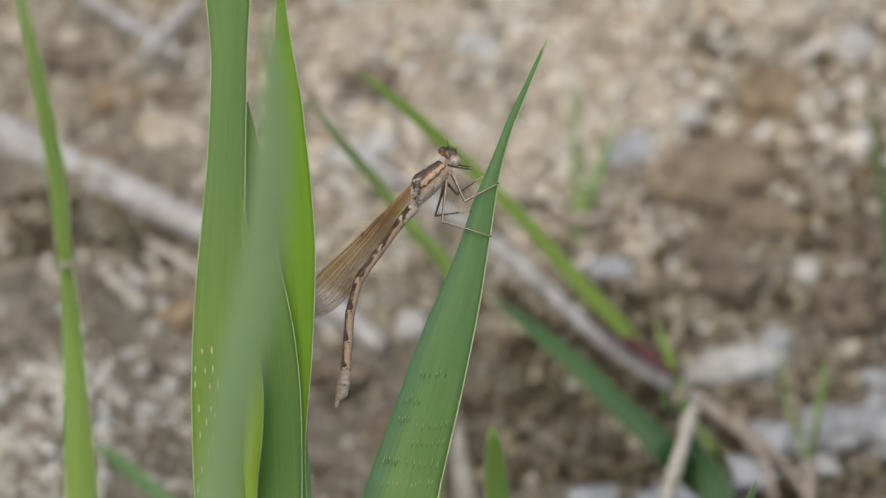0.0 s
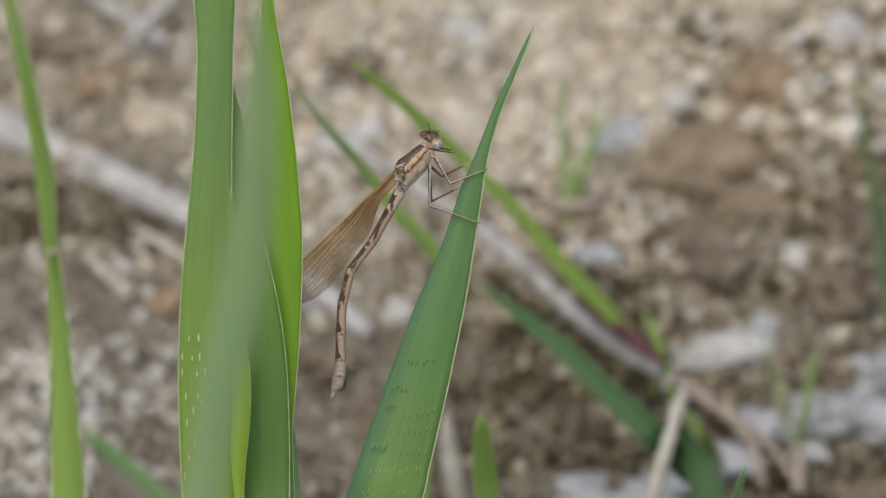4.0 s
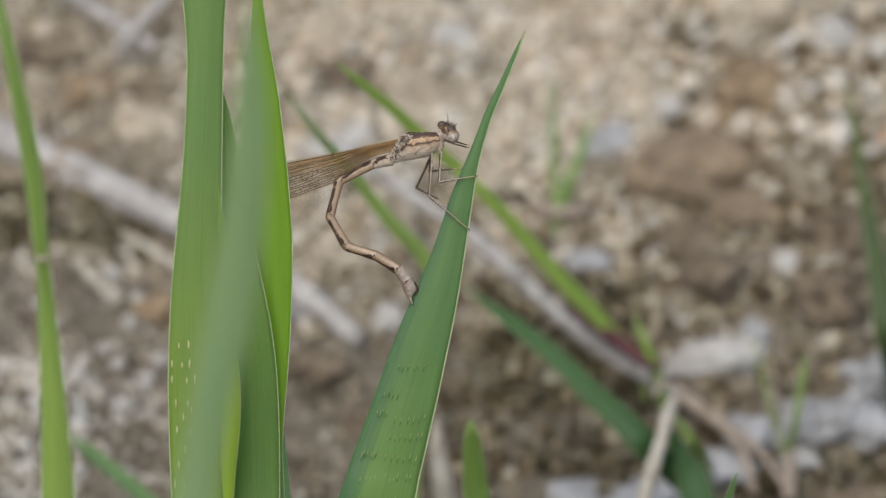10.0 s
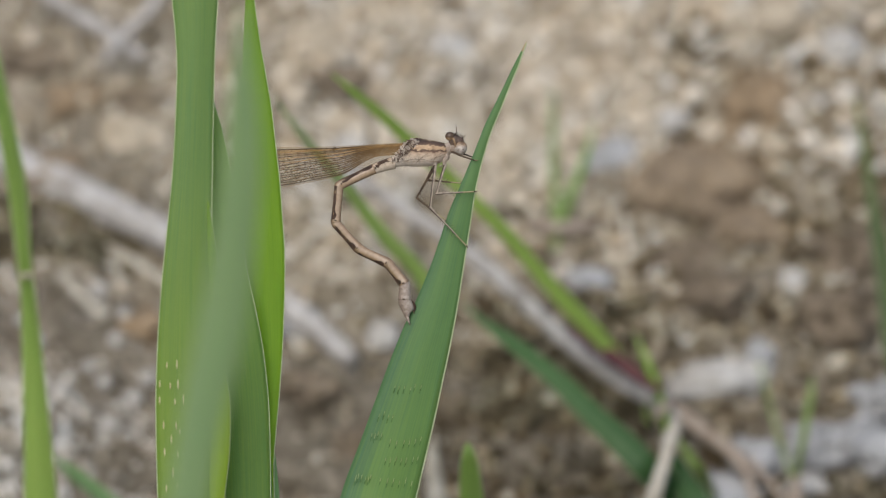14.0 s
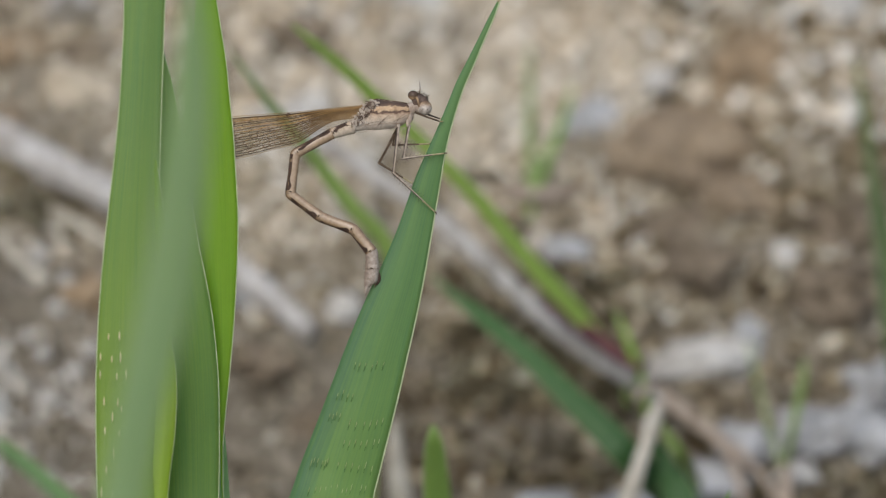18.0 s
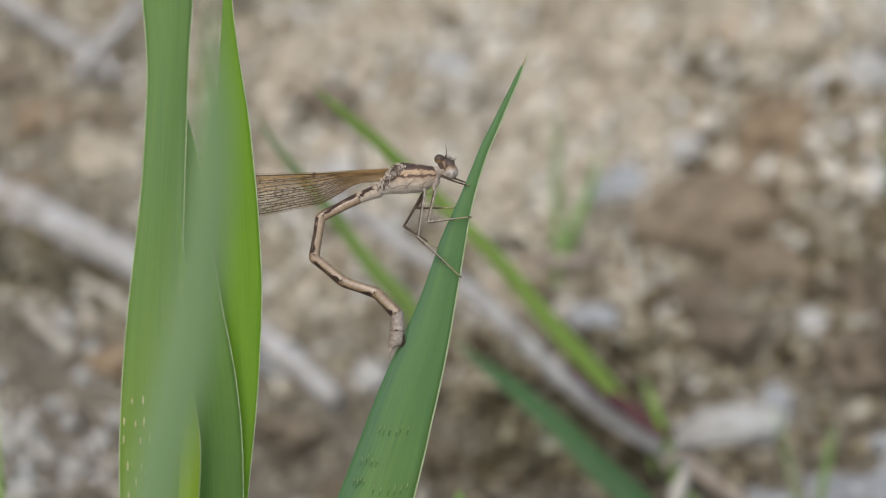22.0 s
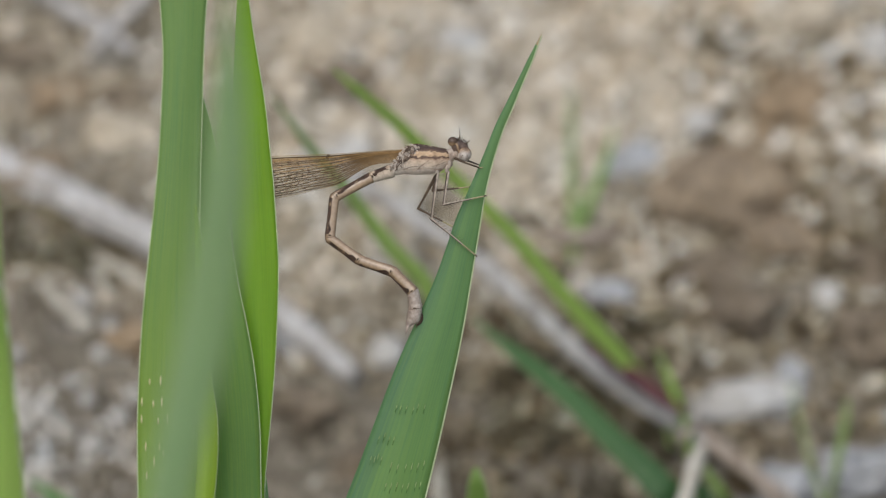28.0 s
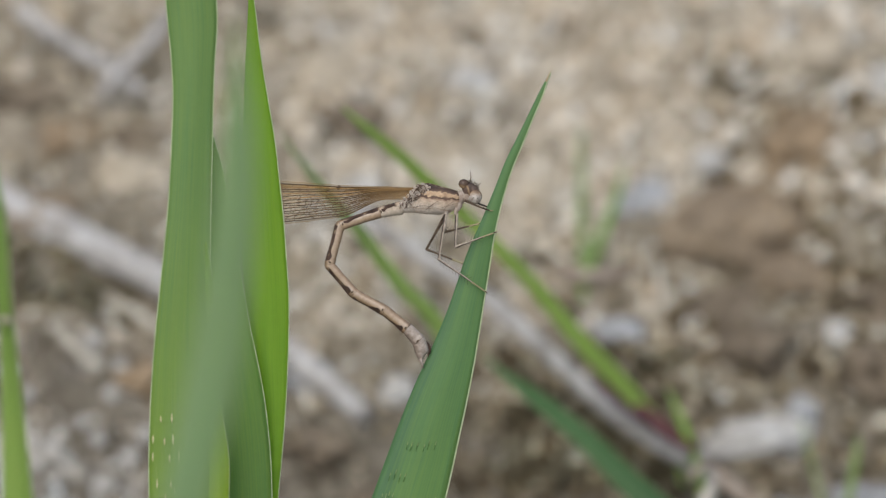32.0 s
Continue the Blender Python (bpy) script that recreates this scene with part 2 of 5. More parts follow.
def graded_soil():
    """Soil pale high on the bank and darker brown towards its foot, with a ragged border between."""
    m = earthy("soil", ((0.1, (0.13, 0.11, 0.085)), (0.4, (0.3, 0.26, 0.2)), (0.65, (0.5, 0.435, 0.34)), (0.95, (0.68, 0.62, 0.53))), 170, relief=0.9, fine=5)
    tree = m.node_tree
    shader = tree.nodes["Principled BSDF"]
    upper_soil = shader.inputs["Base Color"].links[0].from_socket
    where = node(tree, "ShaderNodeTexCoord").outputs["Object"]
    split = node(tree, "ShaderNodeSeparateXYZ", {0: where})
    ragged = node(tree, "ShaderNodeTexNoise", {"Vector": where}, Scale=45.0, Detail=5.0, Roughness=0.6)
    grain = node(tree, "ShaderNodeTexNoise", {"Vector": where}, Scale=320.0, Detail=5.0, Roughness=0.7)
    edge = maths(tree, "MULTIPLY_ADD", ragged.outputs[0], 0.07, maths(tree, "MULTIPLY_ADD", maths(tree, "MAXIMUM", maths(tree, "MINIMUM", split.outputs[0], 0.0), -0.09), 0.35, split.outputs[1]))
    lower_soil = ramp(tree, grain.outputs[0], ((0.3, (0.075, 0.062, 0.045)), (0.5, (0.17, 0.146, 0.11)), (0.7, (0.33, 0.29, 0.23))))
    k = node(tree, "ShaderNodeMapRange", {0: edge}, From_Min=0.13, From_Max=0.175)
    tree.links.new(mixed(tree, k.outputs[0], lower_soil, upper_soil), shader.inputs["Base Color"])
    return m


SOIL = graded_soil()
GRIT = earthy("grit", ((0.0, (0.17, 0.142, 0.105)), (0.16, (0.34, 0.29, 0.225)), (0.3, (0.52, 0.425, 0.315)), (0.5, (0.65, 0.588, 0.485)), (0.8, (0.79, 0.745, 0.66)), (1.0, (0.9, 0.89, 0.88))), 420, island=True, sheen=0.5)
MID_GRIT = earthy("mixed_grit", ((0.0, (0.09, 0.078, 0.058)), (0.35, (0.26, 0.23, 0.175)), (0.65, (0.48, 0.43, 0.34)), (0.9, (0.7, 0.65, 0.56)), (1.0, (0.84, 0.82, 0.78))), 420, island=True, sheen=0.5)
DULL_GRIT = earthy("dull_grit", ((0.0, (0.060, 0.052, 0.038)), (0.45, (0.170, 0.145, 0.108)), (0.8, (0.360, 0.325, 0.259)), (1.0, (0.660, 0.630, 0.555))), 420, island=True, sheen=0.5)
RUST_GRIT = earthy("brown_grit", ((0.0, (0.050, 0.038, 0.023)), (0.45, (0.125, 0.100, 0.063)), (0.78, (0.260, 0.218, 0.149)), (1.0, (0.560, 0.520, 0.414))), 420, island=True, sheen=0.5)
FINE_GRIT = earthy("fine_grit", ((0.0, (0.26, 0.23, 0.2)), (0.5, (0.4, 0.365, 0.32)), (0.9, (0.52, 0.48, 0.43)), (1.0, (0.68, 0.65, 0.61))), 420, island=True, sheen=0.4, clump=300.0)
CRUMB = earthy("clod_crumbs", ((0.0, (0.14, 0.11, 0.08)), (0.6, (0.33, 0.26, 0.18)), (1.0, (0.5, 0.42, 0.32))), 420, island=True, sheen=0.5)
# dark soil crumbs, also strewn as painted shade under a stalk and leaves
DARK_AND_SHADE_CRUMB = earthy("dark_and_shade_crumbs", ((0.0, (0.036, 0.031, 0.019)), (0.6, (0.108, 0.094, 0.058)), (0.9, (0.240, 0.210, 0.137)), (1.0, (0.504, 0.480, 0.370))), 420, island=True, sheen=0.5)
PALE_GRIT = earthy("pale_grit", ((0.1, (0.42, 0.4, 0.36)), (0.5, (0.62, 0.6, 0.56)), (0.95, (0.86, 0.85, 0.83))), 300, island=True)
CLOD = earthy("brown_clod", ((0.1, (0.18, 0.143, 0.103)), (0.5, (0.3, 0.236, 0.168)), (0.75, (0.39, 0.31, 0.217)), (0.95, (0.5, 0.43, 0.34))), 240, relief=1.0, sheen=0.5)
LOAM = earthy("loam_clod", ((0.1, (0.11, 0.09, 0.066)), (0.5, (0.22, 0.178, 0.132)), (0.95, (0.4, 0.34, 0.265))), 260, relief=1.0, sheen=0.5)
OCHRE = earthy("ochre_clod", ((0.1, (0.2, 0.155, 0.105)), (0.6, (0.4, 0.295, 0.19)), (0.95, (0.54, 0.45, 0.34))), 260, relief=1.0, sheen=0.5)
CHALK = earthy("chalky_stone", ((0.1, (0.3, 0.275, 0.24)), (0.4, (0.5, 0.48, 0.45)), (0.9, (0.76, 0.755, 0.74))), 260, sheen=0.5)
SLATE = earthy("grey_stone", ((0.1, (0.18, 0.17, 0.155)), (0.42, (0.365, 0.37, 0.38)), (0.9, (0.61, 0.63, 0.665))), 300, sheen=0.6)
SAND = earthy("tan_stone", ((0.1, (0.36, 0.3, 0.22)), (0.9, (0.66, 0.58, 0.46))), 160)
STRAW = earthy("bleached_straw", ((0.1, (0.27, 0.25, 0.235)), (0.45, (0.46, 0.44, 0.425)), (0.95, (0.72, 0.715, 0.71))), 330, fine=4, sheen=0.5)
STRAW_BROWN = earthy("brown_straw", ((0.1, (0.26, 0.205, 0.16)), (0.6, (0.43, 0.36, 0.3)), (0.95, (0.57, 0.5, 0.43))), 160, fine=4)
STUB = earthy("tan_straw", ((0.1, (0.28, 0.25, 0.2)), (0.5, (0.49, 0.455, 0.385)), (0.95, (0.66, 0.63, 0.56))), 330, fine=4, sheen=0.5)
SHEATH = earthy("purple_sheath", ((0.1, (0.075, 0.03, 0.035)), (0.9, (0.19, 0.085, 0.09))), 200)
ORANGE = earthy("orange_fleck_colour", ((0.1, (0.6, 0.16, 0.03)), (0.9, (0.8, 0.3, 0.06))), 200)


# ---- building helpers ----
def on(x, y, z):
    """A place on the stage, in millimetres, as a place in the world."""
    return STAGE @ Vector((x / 1000, y / 1000, z / 1000))


def ground_height(x, y):
    def soft(v):
        return 0.02 * math.log1p(math.exp(min(v / 0.02, 300)))
    bank = 0.6496 * ((soft(y + 0.15) if y < 3 else y + 0.15) - (soft(y - 0.8) if y < 3 else y - 0.8))
    p = Vector((x * 60, y * 60, 1.7))
    return bank + 0.004 * noise.noise(p * 0.45) + 0.0022 * noise.noise(p * 1.3) + 0.0012 * noise.noise(p * 3.1)


def mesh_of(name, verts, faces, material, uvs=None, flat=False):
    me = bpy.data.meshes.new(name)
    me.from_pydata([tuple(v) for v in verts], [], faces)
    if uvs is not None:
        layer = me.uv_layers.new(name="UVMap")
        idx = np.empty(len(me.loops), dtype=np.int32)
        me.loops.foreach_get("vertex_index", idx)
        layer.data.foreach_set("uv", np.asarray(uvs, dtype=np.float32)[idx].ravel())
    me.materials.append(material)
    if not flat:
        me.polygons.foreach_set("use_smooth", [True] * len(me.polygons))
    return me


def part(name, shape, material, parent, label="", uvs=None, flat=False):
    ob = new(name, mesh_of(name, shape[0], shape[1], material, uvs, flat))
    ob.parent = parent
    return tagged(ob, label)


def thing(name, at, label, category, group="", kind=""):
    ob = new(name)
    ob.empty_display_size = 0.005
    ob.location = at
    return tagged(ob, label, category, group, kind)


def glide(points, n):
    """n points on a smooth curve through the given ones (any number of columns)."""
    p = np.array(points, dtype=float)
    p = np.vstack([2 * p[0] - p[1], p, 2 * p[-1] - p[-2]])
    s = np.linspace(0, len(p) - 3 - 1e-9, n)
    i = s.astype(int)
    f = (s - i)[:, None]
    a, b, c, d = p[i], p[i + 1], p[i + 2], p[i + 3]
    return 0.5 * (2 * b + (c - a) * f + (2 * a - 5 * b + 4 * c - d) * f**2 + (3 * b - a - 3 * c + d) * f**3)


def tube(points, radii, sides=8, squash=1.0, closed=True):
    """A round, tapering tube along points; ends closed."""
    pts = [Vector(p) for p in points]
    verts, faces = [], []
    ref = Vector((0.31, 0.93, 0.2)).normalized()
    for i, p in enumerate(pts):
        d = (pts[min(i + 1, len(pts) - 1)] - pts[max(i - 1, 0)]).normalized()
        u = d.cross(ref).normalized()
        w = d.cross(u)
        for k in range(sides):
            a = 2 * math.pi * k / sides
            verts.append(p + float(radii[i]) * (math.cos(a) * u + squash * math.sin(a) * w))
    for i in range(len(pts) - 1):
        for k in range(sides):
            j = (k + 1) % sides
            faces.append((i * sides + k, i * sides + j, (i + 1) * sides + j, (i + 1) * sides + k))
    if closed:
        faces.append(tuple(range(sides))[::-1])
        faces.append(tuple(range((len(pts) - 1) * sides, len(pts) * sides)))
    return verts, faces


def joined(shapes):
    verts, faces = [], []
    for v, f in shapes:
        n = len(verts)
        verts.extend(v)
        faces.extend(tuple(i + n for i in face) for face in f)
    return verts, faces


def ball(subdivisions):
    bm = bmesh.new()
    bmesh.ops.create_icosphere(bm, subdivisions=subdivisions, radius=1.0)
    bm.verts.ensure_lookup_table()
    v = np.array([x.co[:] for x in bm.verts])
    f = [tuple(x.index for x in face.verts) for face in bm.faces]
    bm.free()
    return v, f


BALLS = {k: ball(k) for k in (1, 2, 3, 4)}


def egg(centre, size, sub=2):
    v, f = BALLS[sub]
    return [Vector(centre) + Vector((p[0] * size[0], p[1] * size[1], p[2] * size[2])) for p in v], f


def blade_shape(points, fold=0.18, thick=0.16, turn=0.0, n=60, wave=0.0, seed=0):
    """A grass blade on the stage. points: x, y, z of the midrib and half its width, in mm, from tip to base.
    fold: depth of the keel; turn: degrees by which the blade faces away. Gives the shape, its uv and the two edges."""
    p = glide(points, n)
    mid = p[:, :3]
    half = np.maximum(p[:, 3], 0.03)
    tang = np.gradient(mid, axis=0)
    tang /= np.linalg.norm(tang, axis=1)[:, None]
    away = np.array([0.0, 1.0, 0.0])
    side = np.cross(tang, away)
    side /= np.linalg.norm(side, axis=1)[:, None]
    face = np.cross(side, tang)
    t = radians(turn)
    lay = side * math.cos(t) + face * math.sin(t)
    nrm = np.cross(lay, tang)
    half = half / math.cos(t)
    cols = 11
    verts, uvs, edges = [], [], ([], [])
    run = np.concatenate([[0], np.cumsum(np.linalg.norm(np.diff(mid, axis=0), axis=1))])
    for face_side in (0, 1):
        for i in range(n):
            for k in range(cols):
                q = -1 + 2 * k / (cols - 1)
                lift = fold * half[i] * (abs(q) ** 1.3 - 0.35) + wave * math.sin(run[i] * 0.13 + 2.2 * q + seed) * half[i]
                body = thick * (1 - 0.75 * abs(q) ** 3) * min(1, half[i] / 0.5)
                v = mid[i] + lay[i] * half[i] * q + nrm[i] * (lift + (body / 2 if face_side else -body / 2))
                verts.append(v)
                uvs.append(((q + 1) / 2, run[i]))
                if face_side == 0 and k in (0, cols - 1):
                    edges[0 if k == 0 else 1].append(v + nrm[i] * body / 2)
    faces, m = [], n * cols
    for i in range(n - 1):
        for k in range(cols - 1):
            a, b, c, d = i * cols + k, i * cols + k + 1, (i + 1) * cols + k + 1, (i + 1) * cols + k
            faces += [(a, b, c, d), (m + d, m + c, m + b, m + a)]
        a, b = i * cols, (i + 1) * cols
        faces += [(a, b, m + b, m + a), (a + cols - 1, m + a + cols - 1, m + b + cols - 1, b + cols - 1)]
    return (verts, faces), uvs, edges


def placed(verts, base):
    return [on(*[float(c) for c in v]) - base for v in verts]


def rooted(points, spread=0.35, droop=1.0):
    """Carries a blade's line on from its lowest point down into the soil."""
    a, b = np.array(points[-2][:3]), np.array(points[-1][:3])
    low = on(*b)
    d = b - a
    d = d / np.linalg.norm(d)
    last = points[-1]
    for step in (2, 4, 8, 14, 22, 32, 44, 60, 80, 110, 150, 200):
        q = b + d * step * spread + np.array([0, math.sin(radians(22)) * step * 1.0, -math.cos(radians(22)) * step * 1.0]) * droop
        w = on(*q)
        deep = w.z - ground_height(w.x, w.y)
        if deep < -0.002:
            break
    return points + [tuple(b + (q - b) * k) + (last[3] * (1 - 0.3 * k),) for k in (0.08, 0.22, 0.5, 1.0)]


def leaf_on(parent, base, points, material, margin=(0, 1), label="", rim=0.07, **shape):
    s, uvs, edges = blade_shape(points, **shape)
    leaf = part("leaf", (placed(s[0], base), s[1]), material, parent, label, uvs)
    for k in margin:
        e = edges[k]
        part("leaf_margin_or_glint", tube(placed(e[1:], base), [rim / 1000] * (len(e) - 1), 5), MARGIN, leaf)
    return leaf


def lone_leaf(points, material, label, root=True, margin=(0, 1), group="small grass leaves", **shape):
    pts = rooted(points) if root else list(points)
    w = on(*pts[-1][:3])
    base = Vector((w.x, w.y, ground_height(w.x, w.y)))
    holder = thing("grass_seedling", base, label, "grass", group)
    leaf_on(holder, base, pts, material, margin, rim=0.045, **shape)
    return holder


# ---- ground ----
def make_ground():
    def spread(a, b, step, reach):
        inner = list(np.arange(a, b + step / 2, step))
        out, s, v = [], step, 0.0
        while v < reach:
            s *= 1.28
            v += s
            out.append(v)
        return [a - v for v in reversed(out)] + inner + [b + v for v in out]
    xs, ys = spread(-0.095, 0.095, 0.0009, 400), spread(0.02, 0.23, 0.0009, 400)
    verts = [(x, y, ground_height(x, y) + (0.0016 * noise.fractal((x * 210, y * 210, 0.3), 0.8, 2.1, 4) if abs(x) < 0.2 and -0.1 < y < 0.4 else 0)) for y in ys for x in xs]
    n = len(xs)
    faces = [(j * n + i, j * n + i + 1, (j + 1) * n + i + 1, (j + 1) * n + i) for j in range(len(ys) - 1) for i in range(n - 1)]
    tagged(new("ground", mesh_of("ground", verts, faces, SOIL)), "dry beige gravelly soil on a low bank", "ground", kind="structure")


make_ground()


def pebble_field(name, label, material, count, area, sizes, seed, category="gravel", sink=0.3, sub=1):
    """Loose grit: small uneven stones strewn over a stretch of the bank, as one heap."""
    rng = np.random.default_rng(seed)
    v0, f0 = BALLS[sub]
    f0 = np.array(f0)
    verts, faces = [], []
    for k in range(count):
        x, y = rng.uniform(area[0], area[1]), rng.uniform(area[2], area[3])
        r = sizes[0] * (sizes[1] / sizes[0]) ** (rng.random() ** 1.8)
        q = np.array(Euler(rng.uniform(0, 6.3, 3)).to_matrix())
        v = v0 * (1 + 0.28 * rng.standard_normal((len(v0), 1)).clip(-1.4, 1.4)) * (r * rng.uniform(0.6, 1.25, 3))
        v = v @ q.T + (x, y, ground_height(x, y) + r * (0.5 - sink))
        faces.append(f0 + k * len(v0))
        verts.append(v)
    verts, faces = np.vstack(verts), np.vstack(faces)
    tagged(new(name, mesh_of(name, verts.tolist(), [tuple(x) for x in faces.tolist()], material, flat=True)), label, category, kind="stuff")


pebble_field("gravel", "dense beige grit covering dry soil", GRIT, 4700, (-0.02, 0.03, 0.116, 0.2), (0.0004, 0.00115), 3, sink=0.42)
pebble_field("gravel", "dense beige grit covering dry soil", GRIT, 4500, (0.03, 0.085, 0.13, 0.2), (0.0004, 0.00115), 33, sink=0.42)
pebble_field("mixed_gravel", "olive-grey and beige grit on dry soil", MID_GRIT, 5400, (-0.085, -0.015, 0.112, 0.2), (0.0004, 0.00115), 13, sink=0.42)
pebble_field("border_gravel", "mixed beige and brown grit", MID_GRIT, 1500, (-0.02, 0.085, 0.106, 0.128), (0.00045, 0.0012), 14)
pebble_field("dull_gravel", "grey-brown grit strewn on dry soil", DULL_GRIT, 3500, (-0.03, 0.085, 0.06, 0.116), (0.00036, 0.001), 4, sink=0.42)
pebble_field("dull_gravel", "grey-brown grit strewn on dry soil", DULL_GRIT, 1050, (-0.085, -0.03, 0.06, 0.096), (0.00036, 0.001), 44, sink=0.42)
pebble_field("fine_gravel", "even grey-brown grit, fine as sand", FINE_GRIT, 2100, (-0.085, -0.029, 0.093, 0.116), (0.0003, 0.0007), 45, sink=0.42)
# brown grit; its left end, under leaves, also stands in for shade
pebble_field("brown_gravel", "brown crumbs of soil and grit", RUST_GRIT, 2900, (-0.002, 0.075, 0.082, 0.13), (0.0004, 0.00115), 6, sink=0.42)
pebble_field("brown_gravel", "brown crumbs of soil and grit", RUST_GRIT, 2000, (0.03, 0.085, 0.116, 0.15), (0.0005, 0.0014), 9, sink=0.42)
pebble_field("coarse_gravel", "coarse beige crumbs of stone and soil", GRIT, 330, (-0.085, 0.085, 0.118, 0.2), (0.0009, 0.0017), 55, sub=2, sink=0.42)
pebble_field("coarse_gravel", "coarse brown crumbs of soil", RUST_GRIT, 200, (-0.01, 0.085, 0.075, 0.128), (0.0009, 0.0016), 56, sub=2, sink=0.42)
pebble_field("pale_gravel", "whitish stone chips scattered over the soil", PALE_GRIT, 150, (-0.08, 0.08, 0.108, 0.19), (0.0005, 0.001), 18, sub=2, sink=0.4)
pebble_field("far_gravel", "scattered stones on the dry bank around", DULL_GRIT, 1800, (-0.6, 0.6, -0.5, 0.9), (0.0008, 0.004), 12)


def stone(at, size, material, label, seed, category="stone", name="stone", group="", rough=0.22, sink=0.35, turn=0):
    """One larger stone or clod bedded in the soil; at: a stage place, size: mm across, deep, high."""
    w = on(*at)
    base = Vector((w.x, w.y, ground_height(w.x, w.y)))
    v, f = BALLS[4]
    out = []
    s = Vector((size[0] / 2000, size[1] / 2000, size[2] / 2000))
    rot = Euler((0, 0, radians(turn))).to_matrix()
    for p in v:
        d = Vector(p)
        k = 1 + rough * noise.fractal(d * 1.3 + Vector((seed * 3.7, 0, 0)), 0.9, 2.0, 5) + 0.1 * noise.noise(d * 2.2 + Vector((0, seed, 0))) + 0.05 * noise.noise(d * 7.0 + Vector((seed, 0, 0)))
        q = rot @ Vector((d.x * s.x * k, d.y * s.y * k, d.z * s.z * k))
        out.append(q + Vector((0, 0, s.z * (1 - 2 * sink))))
    ob = new(name, mesh_of(name, out, f, material))
    ob.location = base
    if category == "clod":
        # grit and small crumbs that cling to the upper side
        rng = np.random.default_rng(300 + seed)
        top = [q for q in out if q.z > -0.0004]
        bits = []
        for n in range(int(4 + 0.35 * size[0] * size[1])):
            q, r = top[rng.integers(len(top))], 0.00025 * 3.0 ** (rng.random() ** 1.6)
            v2, f2 = BALLS[1]
            turn2 = Euler(rng.uniform(0, 6.3, 3)).to_matrix()
            k2 = 1 + 0.25 * rng.standard_normal(len(v2)).clip(-1.4, 1.4)
            bits.append(([q + turn2 @ (Vector(p) * (r * float(w2))) for p, w2 in zip(v2, k2)], f2))
        tagged(part("crumb", joined(bits), RUST_GRIT if material is LOAM else CRUMB, ob, "grit and crumbs clinging to the clod", flat=True), kind="stuff")
    return tagged(ob, label, category, group)


def stem(points, material, label, sides=12, knots=0, name="straw", group="dry straws", seed=1, kink=0.08, sheath=None):
    """A dry stalk lying on the soil; points x, y, z, radius in mm. Its joints, and a sheath round it, are parts."""
    p = glide(points, 48)
    base = on(*p[len(p) // 2][:3])
    base.z = ground_height(base.x, base.y)
    radii = [p[i, 3] * (1 + kink * noise.noise((i * 0.35, seed, 0))) / 1000 for i in range(len(p))]
    holder = thing(name, base, label, "straw", group)
    line = placed(p[:, :3], base)
    v, f = tube(line, radii, sides)
    v = [q + 0.0002 * noise.noise_vector(q * 300 + Vector((seed, 0, 0))) for q in v]
    part("stalk", (v, f), material, holder)
    for k in range(knots):
        i = int(len(p) * (k + 0.7) / (knots + 0.4))
        d = line[i + 1] - line[i - 1]
        part("node", tube([line[i] + d * q for q in (-0.35, -0.15, 0.1, 0.35)], [radii[i] * q for q in (0.98, 1.1, 1.09, 0.98)], sides), material, holder, "slightly swollen joint")
    if sheath:
        q = glide(sheath, 16)
        w = placed(q[:, :3], base)
        part("sheath", tube(w, [r / 1000 for r in q[:, 3]], sides), SHEATH, holder, "purple-red leaf sheath")
    return holder


# ---- stones and clods ----
stone((34.01, 136.65, 9.55), (19, 15, 9.5), CLOD, "large rounded brown soil clod on the bank", 1, "clod", "clod", "brown clods", rough=0.24, sink=0.66)
stone((41.51, 143.87, 19.81), (12, 11, 8), OCHRE, "ochre-brown clod beside pale crumbs", 2, "clod", "clod", "brown clods", rough=0.45, sink=0.66)
stone((32.86, 128.90, -1.56), (11, 9, 7), LOAM, "rough brown clod below a larger one", 3, "clod", "clod", "brown clods", rough=0.45, sink=0.62)
stone((39.27, 131.62, 2.31), (11, 9, 7), CLOD, "rough brown crumb of soil", 4, "clod", "clod", "brown clods", rough=0.45, sink=0.64)
stone((36.09, 124.59, -7.72), (9, 8, 6), LOAM, "dark brown crumb of soil", 14, "clod", "clod", "brown clods", rough=0.45, sink=0.62)
stone((53.39, 130.05, 0.07), (13, 10, 8), LOAM, "dark brown clod under a grass leaf", 29, "clod", "clod", "brown clods", rough=0.45, sink=0.62)
stone((50.90, 123.30, -9.57), (12, 10, 8), LOAM, "dark brown clod above grey stones", 30, "clod", "clod", "brown clods", rough=0.45, sink=0.62)
stone((35.85, 118.27, -16.71), (14, 6, 4), CHALK, "long whitish stone half bedded in soil", 5, group="pale stones", turn=5, rough=0.4, sink=0.5)
stone((45.23, 126.67, -4.76), (5, 3.5, 3), CHALK, "small pale stone in brown soil", 6, group="pale stones", turn=-20, rough=0.35, sink=0.5)
for k, (at, size, mat) in enumerate((
        ((52.73, 113.30, -23.86), (13, 9, 5), SLATE), ((56.59, 117.64, -17.66), (9, 8, 6), SLATE), ((47.56, 113.04, -24.22), (9, 8, 5), SLATE), ((46.37, 110.50, -27.85), (7, 6, 4), CHALK), ((40.17, 112.03, -25.68), (8, 7, 4), SLATE), ((37.87, 108.99, -30.02), (7, 6, 3.5), SLATE), ((56.24, 112.63, -24.75), (9, 6, 4), SLATE), ((41.31, 120.69, -13.25), (4.5, 4, 3), SLATE))):
    stone(at, size, mat, "bluish-grey stone in a cluster at the foot of the bank", 70 + k, group="grey stones", rough=0.55, turn=25 * k, sink=0.52)
